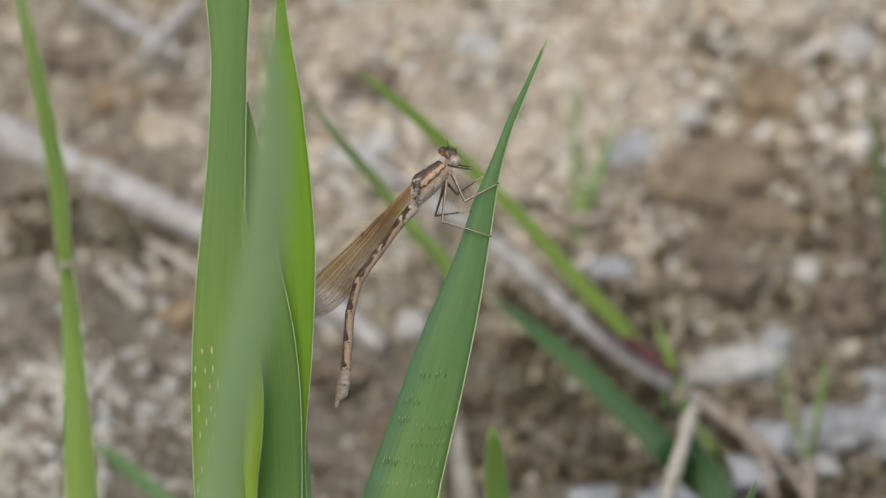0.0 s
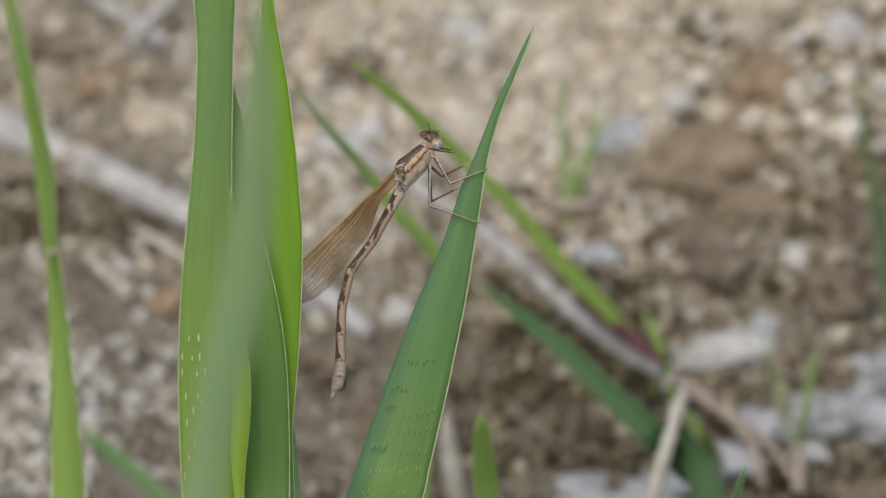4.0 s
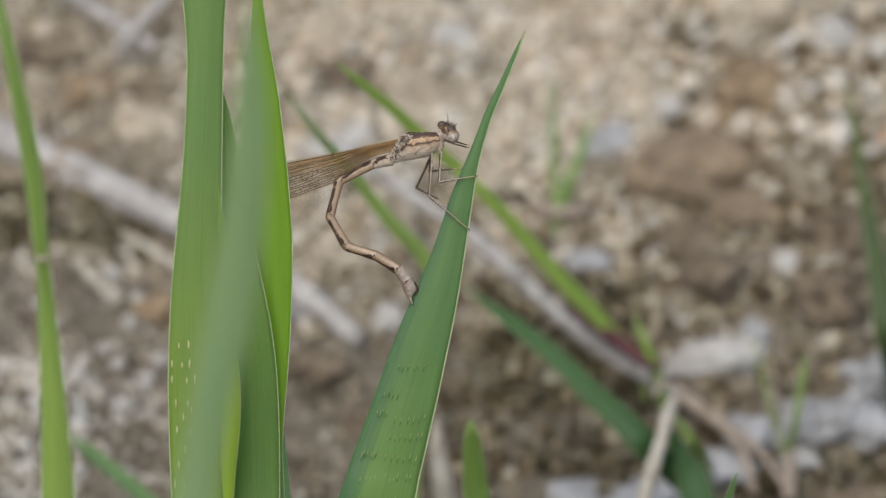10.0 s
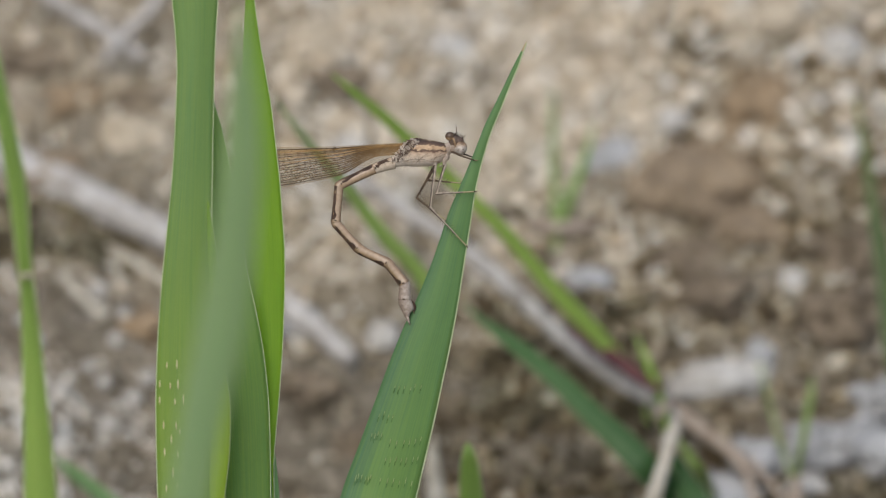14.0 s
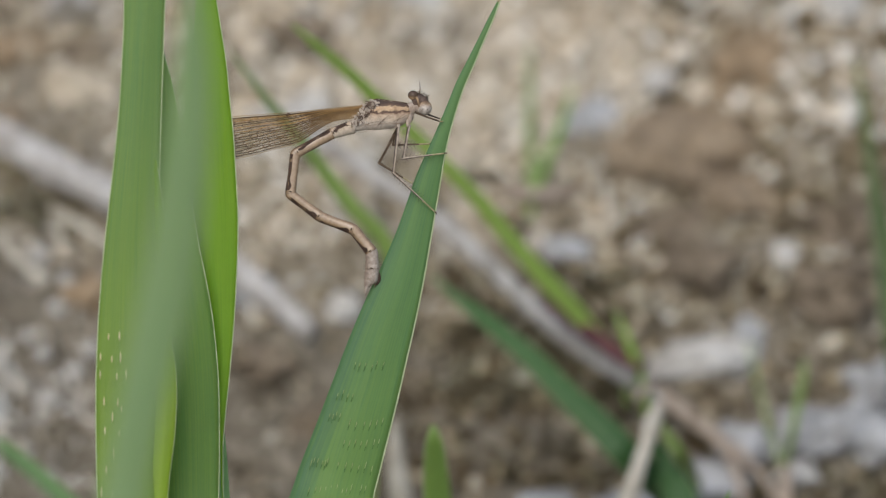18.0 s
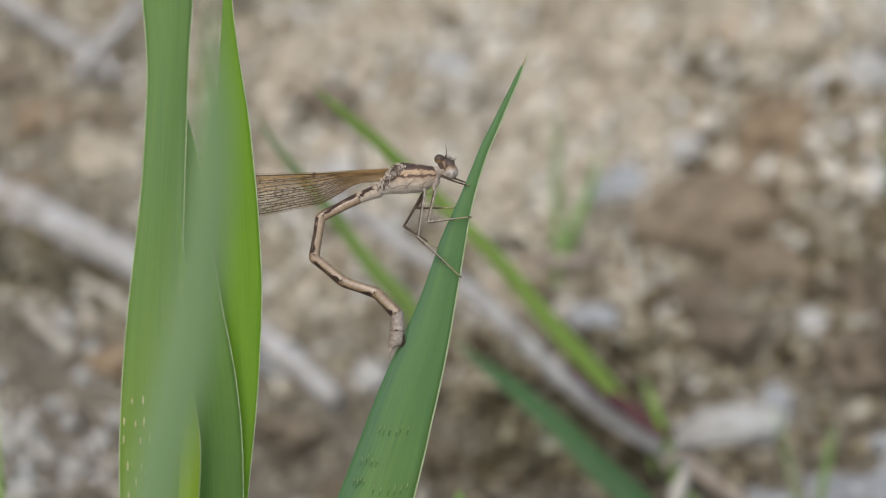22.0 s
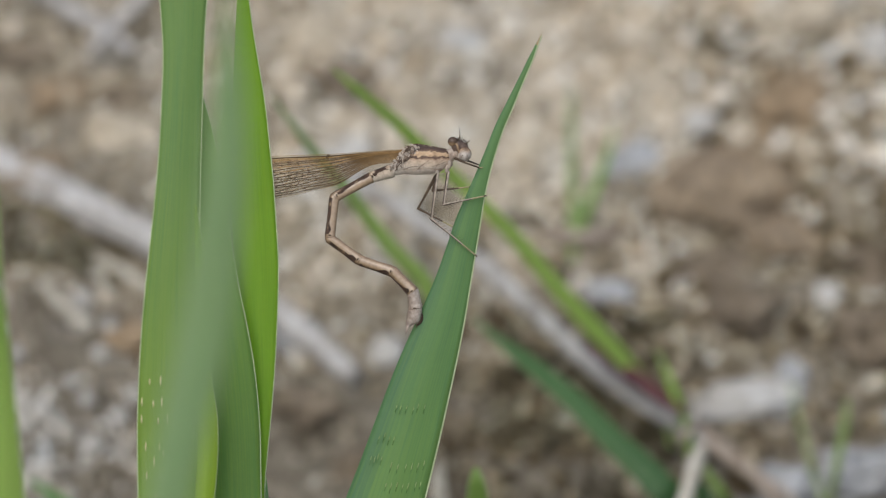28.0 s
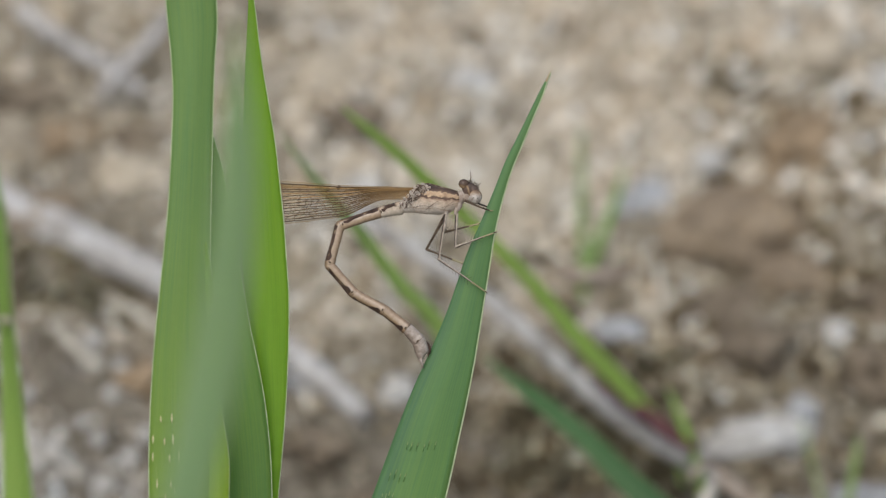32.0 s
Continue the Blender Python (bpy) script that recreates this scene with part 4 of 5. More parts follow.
def scar_rows():
    """Rows of egg scars across the broad blade: a dark slit with a pale upper end. Rows: from, to (mm right), mm up, count."""
    rng = np.random.default_rng(77)
    dark, pale = [], []
    for k, (a, b, z, n) in enumerate((
            (-5.48, -1.81, -16.47, 6),
            (-7.13, -5.16, -19.72, 4),
            (-7.95, -6.39, -21.96, 4),
            (-5.78, -1.77, -22.72, 6),
            (-6.40, -2.12, -24.96, 7),
            (-9.81, -7.64, -26.98, 6),
            (-7.10, -2.88, -27.47, 6),
            (-10.10, -4.93, -29.97, 9),
            (-4.66, -3.37, -29.73, 2),
            (-11.06, -5.42, -32.55, 8))):
        for i in range(n):
            x, up = a + (b - a) * (i + rng.uniform(0.3, 0.7)) / n, z + rng.uniform(-0.25, 0.25)
            dark.append((x, up))
            pale.append((x + 0.09, up + 0.4))
    for lower in (False, True):
        # the lower rows are older: healed pale, with only a thin dark slit
        scars(main_leaf, [q for q in dark if (q[1] < -20) == lower], SCAR_DARK, 0.7, 0.28, 0.25, 0.03 if lower else 0.042)
        scars(main_leaf, [q for q in pale if (q[1] < -20) == lower], SCAR_GREEN, 0.62 if lower else 0.45, 0.32, 0.25, 0.047 if lower else 0.04)


scar_rows()
scars(first_leaf, [(-31.32, -13.47), (-30.17, -13.34), (-32.14, -15.63), (-30.93, -15.83), (-30.05, -15.63), (-32.15, -17.51), (-30.40, -17.66), (-29.45, -17.39), (-31.69, -20.35), (-30.27, -20.43), (-29.87, -21.10), (-30.82, -21.98), (-31.57, -23.46), (-30.09, -23.73), (-30.64, -25.82), (-31.39, -27.64), (-30.17, -27.38), (-31.87, -30.00), (-30.72, -30.21), (-31.20, -31.83), (-32.15, -32.23)], SCAR_PALE, 1.0, 0.75, 0.0, 0.095)

# ---- other tall blades ----
near = thing("tall_grass", on(-30, -150, -60), "tall pale green grass blade close by", "grass", "tall grass")
NEAR = [(-19.93, -150.00, 25.42, 0.09), (-19.93, -150.00, 22.47, 0.41), (-19.87, -150.00, 18.34, 1.00), (-19.87, -150.00, 13.62, 1.59), (-19.99, -150.00, 8.32, 1.89), (-20.52, -150.00, 2.42, 2.06), (-21.35, -150.00, -3.48, 2.24), (-22.35, -150.00, -9.38, 2.30), (-23.59, -150.00, -15.27, 2.18), (-24.71, -150.00, -21.17, 2.06), (-25.48, -150.00, -26.01, 2.06), (-26.48, -150.00, -32.97, 2.06)]
NEAR = rooted(NEAR, 0.2)
w = on(*NEAR[-1][:3])
near.location = (w.x, w.y, ground_height(w.x, w.y))
leaf_on(near, near.location.copy(), NEAR, LEAF_HAZY, fold=0.12, thick=0.2, n=60)
SIDE = [(-52.27, -70.00, 34.95, 0.13), (-51.32, -70.00, 30.51, 0.32), (-50.24, -70.00, 27.02, 0.51), (-48.46, -70.00, 19.09, 0.76), (-46.39, -68.00, 7.82, 1.02), (-45.58, -66.00, -0.57, 0.80), (-45.15, -64.00, -5.04, 0.80), (-44.78, -62.00, -11.43, 1.09), (-44.28, -60.00, -20.41, 1.47), (-43.97, -58.00, -28.27, 1.83), (-43.92, -56.00, -35.89, 1.86)]
SIDE = rooted(SIDE, 0.2)
w = on(*SIDE[-1][:3])
side_blade = thing("tall_grass", Vector((w.x, w.y, ground_height(w.x, w.y))), "slender green grass blade with a jointed stem", "grass", "tall grass")
leaf_on(side_blade, side_blade.location.copy(), SIDE, LEAF_SIDE, fold=0.3, thick=0.3, n=60)
part("node", (placed(egg((-45.26, -66.00, -2.99), (0.62, 0.4, 0.4))[0], side_blade.location), BALLS[2][1]), STRAW_BROWN, side_blade, "brown joint")

# ---- the damselfly ----
THORAX = banded("thorax_cuticle", 2, ((0.0, (0.66, 0.58, 0.51)), (0.2, (0.68, 0.59, 0.51)), (0.255, (0.5, 0.39, 0.3)), (0.285, (0.68, 0.59, 0.5)), (0.36, (0.6, 0.49, 0.39)), (0.53, (0.58, 0.44, 0.32)), (0.565, (0.42, 0.28, 0.19)), (0.585, (0.11, 0.06, 0.042)), (0.635, (0.13, 0.075, 0.05)), (0.655, (0.52, 0.36, 0.22)), (0.79, (0.58, 0.41, 0.26)), (0.81, (0.16, 0.1, 0.07)), (0.9, (0.085, 0.055, 0.043))), (-0.003, 0.0004), speckle=0.45, mottle=0.3, ragged=0.3)
# tan cuticle; the round segment's shading is put in as darker edges
SEGMENT = banded("abdomen_cuticle_shaded", 2, ((0.0, (0.26, 0.18, 0.115)), (0.3, (0.45, 0.325, 0.215)), (0.6, (0.42, 0.3, 0.19)), (0.9, (0.24, 0.16, 0.1))), (-0.00058, 0.00058), speckle=0.25, ragged=0.25, rough=0.2, shine=1.0)
STRIPE = earthy("back_stripe", ((0.2, (0.035, 0.022, 0.018)), (0.8, (0.11, 0.065, 0.045))), 900, rough=0.35)
SEGMENT_PALE = banded("abdomen_base_cuticle", 2, ((0.0, (0.6, 0.53, 0.45)), (0.6, (0.54, 0.44, 0.34)), (1.0, (0.45, 0.35, 0.26))), (-0.0008, 0.0007), speckle=0.45, mottle=0.15)
TAIL = banded("abdomen_end_cuticle", 2, ((0.0, (0.5, 0.44, 0.39)), (0.6, (0.42, 0.35, 0.3)), (0.9, (0.27, 0.21, 0.17))), (-0.0009, 0.0007), speckle=0.5, mottle=0.3)
RING = earthy("joint_ring", ((0.2, (0.05, 0.03, 0.02)), (0.6, (0.2, 0.14, 0.1)), (0.9, (0.6, 0.5, 0.4))), 1500)
JOINT = earthy("wing_joint", ((0.15, (0.34, 0.26, 0.2)), (0.45, (0.57, 0.48, 0.4)), (0.9, (0.7, 0.63, 0.56))), 1500)
COLLAR = earthy("collar_cuticle", ((0.15, (0.28, 0.2, 0.15)), (0.5, (0.5, 0.41, 0.34)), (0.9, (0.62, 0.54, 0.47))), 1300)
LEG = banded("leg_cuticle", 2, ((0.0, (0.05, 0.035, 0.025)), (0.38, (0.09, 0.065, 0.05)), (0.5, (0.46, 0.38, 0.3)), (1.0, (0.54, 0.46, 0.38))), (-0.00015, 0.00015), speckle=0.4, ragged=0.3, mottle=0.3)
CREASE = earthy("crease_cuticle", ((0.2, (0.12, 0.08, 0.06)), (0.9, (0.34, 0.25, 0.19))), 1300)
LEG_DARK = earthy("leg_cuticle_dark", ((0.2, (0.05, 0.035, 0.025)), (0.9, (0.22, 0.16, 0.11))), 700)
SPINE = earthy("spine", ((0.2, (0.03, 0.024, 0.018)), (0.9, (0.12, 0.09, 0.07))), 900)
TARSUS = earthy("foot_cuticle", ((0.2, (0.3, 0.25, 0.13)), (0.8, (0.56, 0.5, 0.3))), 900)
HEAD = banded("head_cuticle", 2, ((0.0, (0.5, 0.44, 0.39)), (0.3, (0.34, 0.25, 0.19)), (0.42, (0.15, 0.1, 0.075)), (1.0, (0.075, 0.056, 0.05))), (-0.0012, 0.0014), speckle=0.5, mottle=0.4)
EYE_PALE = banded("eye_pale", 2, ((0.0, (0.52, 0.47, 0.43)), (0.6, (0.56, 0.5, 0.45)), (0.84, (0.38, 0.27, 0.18)), (1.0, (0.2, 0.13, 0.09))), (-0.00175, 0.0004), speckle=0.6, mottle=0.45, rough=0.25)
EYE_BROWN = banded("eye_brown", 2, ((0.0, (0.28, 0.19, 0.12)), (0.3, (0.36, 0.245, 0.14)), (0.45, (0.13, 0.085, 0.06)), (1.0, (0.08, 0.055, 0.042))), (0.0002, 0.0016), speckle=0.4, rough=0.25)
VEIN = banded("wing_vein", 0, ((0.0, (0.24, 0.14, 0.05)), (0.3, (0.24, 0.14, 0.05)), (0.55, (0.12, 0.07, 0.026)), (1.0, (0.075, 0.046, 0.02))), (0.0, 0.013), speckle=0.3, mottle=0.3)
VEIN_GOLD = earthy("wing_vein_golden", ((0.2, (0.24, 0.135, 0.045)), (0.9, (0.46, 0.29, 0.11))), 700, rough=0.5)


def membrane():
    m, tree, shader, out = nodes_of("wing_membrane")
    where = node(tree, "ShaderNodeTexCoord").outputs["Object"]
    split = node(tree, "ShaderNodeSeparateXYZ", {0: where})
    tex = node(tree, "ShaderNodeTexNoise", {"Vector": where}, Scale=900.0, Detail=3.0)
    front = maths(tree, "MULTIPLY_ADD", split.outputs[2], 420.0, 1.05)
    base = ramp(tree, maths(tree, "ADD", front, maths(tree, "MULTIPLY", tex.outputs[0], 0.2)), ((0.1, (0.88, 0.74, 0.5)), (0.5, (0.88, 0.64, 0.3)), (0.95, (0.82, 0.53, 0.17))))
    tree.links.new(base, shader.inputs["Base Color"])
    shader.inputs["Roughness"].default_value = 0.25
    shader.inputs["Specular IOR Level"].default_value = 0.6
    clear = node(tree, "ShaderNodeBsdfTransparent", {"Color": mixed(tree, ramp(tree, front, ((0.2, (0.06, 0.06, 0.06)), (0.55, (0.055, 0.055, 0.055)), (1.0, (0.13, 0.13, 0.13)))), (1.0, 1.0, 1.0), base)})
    keep = ramp(tree, front, ((0.1, (0.07, 0.07, 0.07)), (0.45, (0.085, 0.085, 0.085)), (0.75, (0.12, 0.12, 0.12)), (1.0, (0.15, 0.15, 0.15))))
    glow = node(tree, "ShaderNodeBsdfTranslucent", {"Color": base})
    film = node(tree, "ShaderNodeMixShader", {1: shader.outputs[0], 2: glow.outputs[0]}, Fac=0.5)
    both = node(tree, "ShaderNodeMixShader", {0: keep, 1: clear.outputs[0], 2: film.outputs[0]})
    tree.links.new(both.outputs[0], out.inputs[0])
    return m


MEMBRANE = membrane()
damselfly = tagged(new("damselfly"), "slender brown damselfly clinging to a grass blade", "insect")
damselfly.empty_display_size = 0.005
damselfly.matrix_world = STAGE
cam.data.dof.use_dof = True
cam.data.dof.focus_object = damselfly
cam.data.dof.aperture_fstop = 19.0


def mm(*v):
    return Vector(v) / 1000


def loft(stations, sides=20):
    """Closed body along x. stations: x, top z, bottom z, half width (mm)."""
    verts, faces = [], []
    for x, top, low, half in stations:
        c, h = (top + low) / 2, (top - low) / 2
        for k in range(sides):
            a = 2 * math.pi * k / sides
            ca, sa = math.cos(a), math.sin(a)
            verts.append(mm(x, half * math.copysign(abs(ca) ** 0.85, ca), c + h * math.copysign(abs(sa) ** 0.9, sa)))
    n = len(stations)
    for i in range(n - 1):
        for k in range(sides):
            j = (k + 1) % sides
            faces.append((i * sides + k, i * sides + j, (i + 1) * sides + j, (i + 1) * sides + k))
    faces += [tuple(range(sides))[::-1], tuple(range((n - 1) * sides, n * sides))]
    return verts, faces


def make_thorax():
    st = [(0.42, -0.75, -1.25, 0.35), (0.25, -0.4, -1.6, 0.6), (0.0, -0.06, -1.9, 0.86), (-0.7, 0.1, -2.4, 1.12), (-1.6, 0.22, -2.66, 1.28), (-2.5, 0.34, -2.75, 1.3), (-3.3, 0.43, -2.8, 1.22), (-3.9, 0.3, -2.8, 1.1),
          (-4.5, -0.15, -2.8, 0.95), (-5.0, -0.75, -2.88, 0.85), (-5.5, -1.4, -2.92, 0.76), (-5.85, -1.65, -2.85, 0.7)]
    p = glide(st[::-1], 40)
    v, f = loft([tuple(q) for q in p], 28)
    v = [q + 0.00004 * noise.noise_vector(q * 1500) for q in v]
    ob = part("thorax", (v, f), THORAX, damselfly, "brown and tan striped thorax with a pale lower side")
    # the ridge on the back, pale wing joints and coxae
    rng = np.random.default_rng(4)
    pale, dark = [], []
    for k in range(300):
        u = rng.random()
        p = Vector((-3.6 - 1.95 * u + rng.uniform(-0.6, 0.6), -(1.08 - 0.26 * u) + rng.uniform(-0.08, 0.04), 0.25 - 2.4 * u + rng.uniform(-0.35, 0.3)))
        if k % 7 == 0:
            d = Vector((rng.uniform(-1, 1), rng.uniform(-0.3, 0.1), rng.uniform(-1, 1))).normalized() * rng.uniform(0.15, 0.4)
            e = Vector((d.z, 0, -d.x)) * rng.uniform(-0.6, 0.6)
            r = rng.uniform(0.03, 0.06) / 1000
            dark.append(tube([(p - d + Vector((0, -0.14, 0))) / 1000, (p + e * 0.6 + Vector((0, -0.18, 0))) / 1000, (p + d + Vector((0, -0.14, 0))) / 1000], [r * 0.6, r, r * 0.6], 6))
        else:
            size = 0.06 * 3.4 ** rng.random()
            turn = Euler((0, rng.uniform(0, 3.1), 0)).to_matrix()
            v2, f2 = egg((0, 0, 0), (size * rng.uniform(0.7, 1.5), size * 0.55, size * 0.75), 2)
            pale.append(([(p + turn @ q + 0.05 * noise.noise_vector(q * 6 + p * 3)) / 1000 for q in v2], f2))
    tagged(part("wing_joint", joined(pale), JOINT, ob, "wrinkled whitish wing joints"), kind="stuff")
    tagged(part("joint_crease", joined(dark), CREASE, ob, "dark creases between the wing joints"), kind="stuff")
    # fine pale hairs under the thorax
    hairs = []
    for k in range(90):
        x = rng.uniform(-4.6, 0.2)
        p = Vector((x, rng.uniform(-0.9, -0.2), -2.45 + 0.1 * math.sin(x * 2)))
        hairs.append(tube([p / 1000, (p + Vector((rng.uniform(-0.2, 0.2), rng.uniform(-0.2, 0.1), -rng.uniform(0.3, 0.55)))) / 1000], [0.000016, 0.000006], 3))
    tagged(part("hair", joined(hairs), COLLAR, ob, "fine pale hairs"), kind="stuff")
    part("prothorax", joined([egg(mm(0.32, 0, -0.75), (0.0005, 0.0006, 0.0007), 3), egg(mm(0.55, 0, -0.35), (0.00036, 0.0005, 0.00042), 2), egg(mm(0.28, -0.1, -1.45), (0.0004, 0.0005, 0.0005), 2)]), COLLAR, ob, "pinkish hairy collar behind the head")
    part("ridge", tube([mm(x, 0, z) for x, z in ((0.0, 0.02), (-1.2, 0.2), (-2.4, 0.36), (-3.3, 0.46), (-3.8, 0.38))], [0.00006, 0.00009, 0.0001, 0.00012, 0.00006], 6), RING, ob)
    for x, z in ((0.3, -1.6), (0.05, -2.1), (-1.0, -2.4)):
        for y in (-0.6, 0.6):
            part("coxa", egg(mm(x, y, z), (0.00023, 0.00024, 0.0005)), COLLAR, ob)
    # sutures of the flank
    for k, line in enumerate((((-0.3, -1.05), (-0.9, -1.55), (-1.3, -2.2)), ((-1.9, -1.2), (-2.6, -1.75), (-3.2, -2.35)), ((0.1, -1.2), (-1.6, -1.9), (-3.6, -1.95), (-4.6, -2.3)))):
        pts = [mm(x, 0, z) for x, z in line]
        path = glide([tuple(q) for q in pts], 14)
        flank = [Vector((q[0], -0.00001 - 0.001 * (1.02 + 0.3 * math.sin(min(1, max(0, (q[0] * 1000 + 5.5) / 5.5)) * math.pi)) * math.sqrt(max(0.05, 1 - ((q[2] * 1000 + 1.22) / 1.62) ** 2)), q[2])) for q in path]
        part("suture", tube(flank, [0.000014 + 0.00002 * abs(noise.noise((i * 0.6, k, 2))) * 2 for i in range(14)], 5), CREASE if k != 2 else RING, ob, "thin brown seam")
    return ob


def make_head():
    """The head about its joint with the neck: two bulging eyes at the ends of a dark, hairy bridge."""
    ob = part("head", joined([egg(mm(0.72, 0, 0.42), (0.00078, 0.0007, 0.00072), 3), egg(mm(1.15, -0.1, 0.3), (0.00062, 0.0006, 0.0006), 3), egg(mm(0.35, 0, 0.0), (0.00045, 0.00045, 0.00045), 2)]), HEAD, damselfly, "dark brown hairy head with bulging eyes")
    part("eye", egg(mm(0.1, -0.25, 0.92), (0.00056, 0.0006, 0.00052), 3), EYE_BROWN, ob, "brown compound eye")
    part("eye", egg(mm(1.42, -0.42, -0.42), (0.00072, 0.00068, 0.0008), 3), EYE_PALE, ob, "pale grey compound eye with a brown top")
    for x, z in ((1.36, -0.2), (1.2, -0.55), (1.64, -0.6)):
        part("spot", egg(mm(x, -1.02, z), (0.00007, 0.00005, 0.00007), 1), LEG_DARK, ob)
    part("face_band", tube(glide([mm(0.45, -0.62, 0.78), mm(0.62, -0.74, 0.4), mm(0.72, -0.72, 0.0), mm(0.86, -0.6, -0.35)], 8), [0.00014] * 8, 6), EYE_BROWN, ob, "tan band across the face")
    for a, b, c in (((0.75, -0.3, 1.05), (0.86, -0.35, 1.7), (0.75, -0.4, 2.4)), ((1.5, -0.2, 0.65), (1.75, -0.2, 0.9), (1.95, -0.2, 1.12))):
        part("antenna", tube(glide([mm(*a), mm(*b), mm(*c)], 8), [0.00009, 0.00008, 0.00006, 0.00005, 0.000045, 0.00004, 0.00003, 0.00002], 6), LEG_DARK, ob)
    rng = np.random.default_rng(9)
    hairs = []
    for k in range(70):
        a = rng.uniform(-0.5, 2.6)
        p = Vector((0.8 + 0.8 * math.cos(a), rng.uniform(-0.6, 0.1), 0.4 + 0.72 * math.sin(a)))
        d = Vector((math.cos(a) + rng.uniform(-0.3, 0.3), rng.uniform(-0.5, 0.2), math.sin(a) + rng.uniform(-0.3, 0.3)))
        hairs.append(tube([p / 1000, (p + d * rng.uniform(0.15, 0.4)) / 1000], [0.000024, 0.000008], 3))
    tagged(part("hair", joined(hairs), SPINE, ob), kind="stuff")
    part("neck", tube(glide([mm(0.35, 0, 0.0), mm(-0.2, 0, -0.35), mm(-0.75, 0, -0.8)], 6), [0.00036, 0.0004, 0.00046, 0.0005, 0.00054, 0.00056], 12), COLLAR, ob, "pale wrinkled neck")
    part("throat", egg(mm(0.42, -0.05, -0.5), (0.00052, 0.0005, 0.00055), 3), COLLAR, ob, "pale hairy throat")
    part("mouth", egg(mm(0.95, -0.15, -0.62), (0.0005, 0.00045, 0.00036)), JOINT, ob, "pale mouthparts")
    # the front legs are drawn up under the head and move with it
    for k, (y, dz) in enumerate(((-0.45, 0.0), (0.5, 0.3))):
        pts = [mm(0.3, y, -0.85), mm(1.35, y * 1.1, -1.3 + dz), mm(2.6, y, -1.72 + dz), mm(3.0, y * 0.8, -1.85 + dz)]
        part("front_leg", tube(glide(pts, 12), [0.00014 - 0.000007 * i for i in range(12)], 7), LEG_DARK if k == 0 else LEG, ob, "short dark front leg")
        part("front_foot", tube([pts[-1], pts[-1] + mm(0.22, 0, -0.02), pts[-1] + mm(0.4, 0, 0.04)], [0.00007, 0.00008, 0.00004], 6), TARSUS, ob, "pale foot")
    return ob


LENGTHS = (2.42, 4.5, 4.4, 4.1, 3.75, 3.1, 1.85, 2.85)
RADII = ((0.74, 0.66, 0.61), (0.61, 0.54, 0.57), (0.56, 0.52, 0.57), (0.56, 0.53, 0.6), (0.58, 0.55, 0.62), (0.6, 0.58, 0.67), (0.66, 0.7, 0.78), (0.78, 0.86, 0.3))


def back_stripe(L, a, b, c, seed):
    """A thin dark patch over the back of a segment: narrow, with a broad lobe towards the joint behind."""
    verts, faces, n, m = [], [], 40, 9
    for i in range(n):
        q = 0.02 + 0.92 * i / (n - 1)
        x = q * L
        r = (a + (b - a) * q / 0.5 if q < 0.5 else b + (c - b) * (q - 0.5) / 0.44) * 1.012 + 0.012
        lobe = math.exp(-((q - 0.8) / 0.1) ** 2) * (1 if q < 0.8 else 0.9)
        half = radians((65 if seed < 4 else 54) + 24 * lobe + 9 * noise.noise((q * 4, seed, 0)) + 5 * noise.noise((q * 13, seed, 3))) * min(1, (0.945 - q) / 0.04)
        for j in range(m):
            t = half * (2 * j / (m - 1) - 1)
            verts.append(mm(x, r * math.sin(t), r * math.cos(t) - (0.03 if j in (0, m - 1) else 0.0)))
    for i in range(n - 1):
        for j in range(m - 1):
            faces.append((i * m + j, i * m + j + 1, (i + 1) * m + j + 1, (i + 1) * m + j))
    return verts, faces


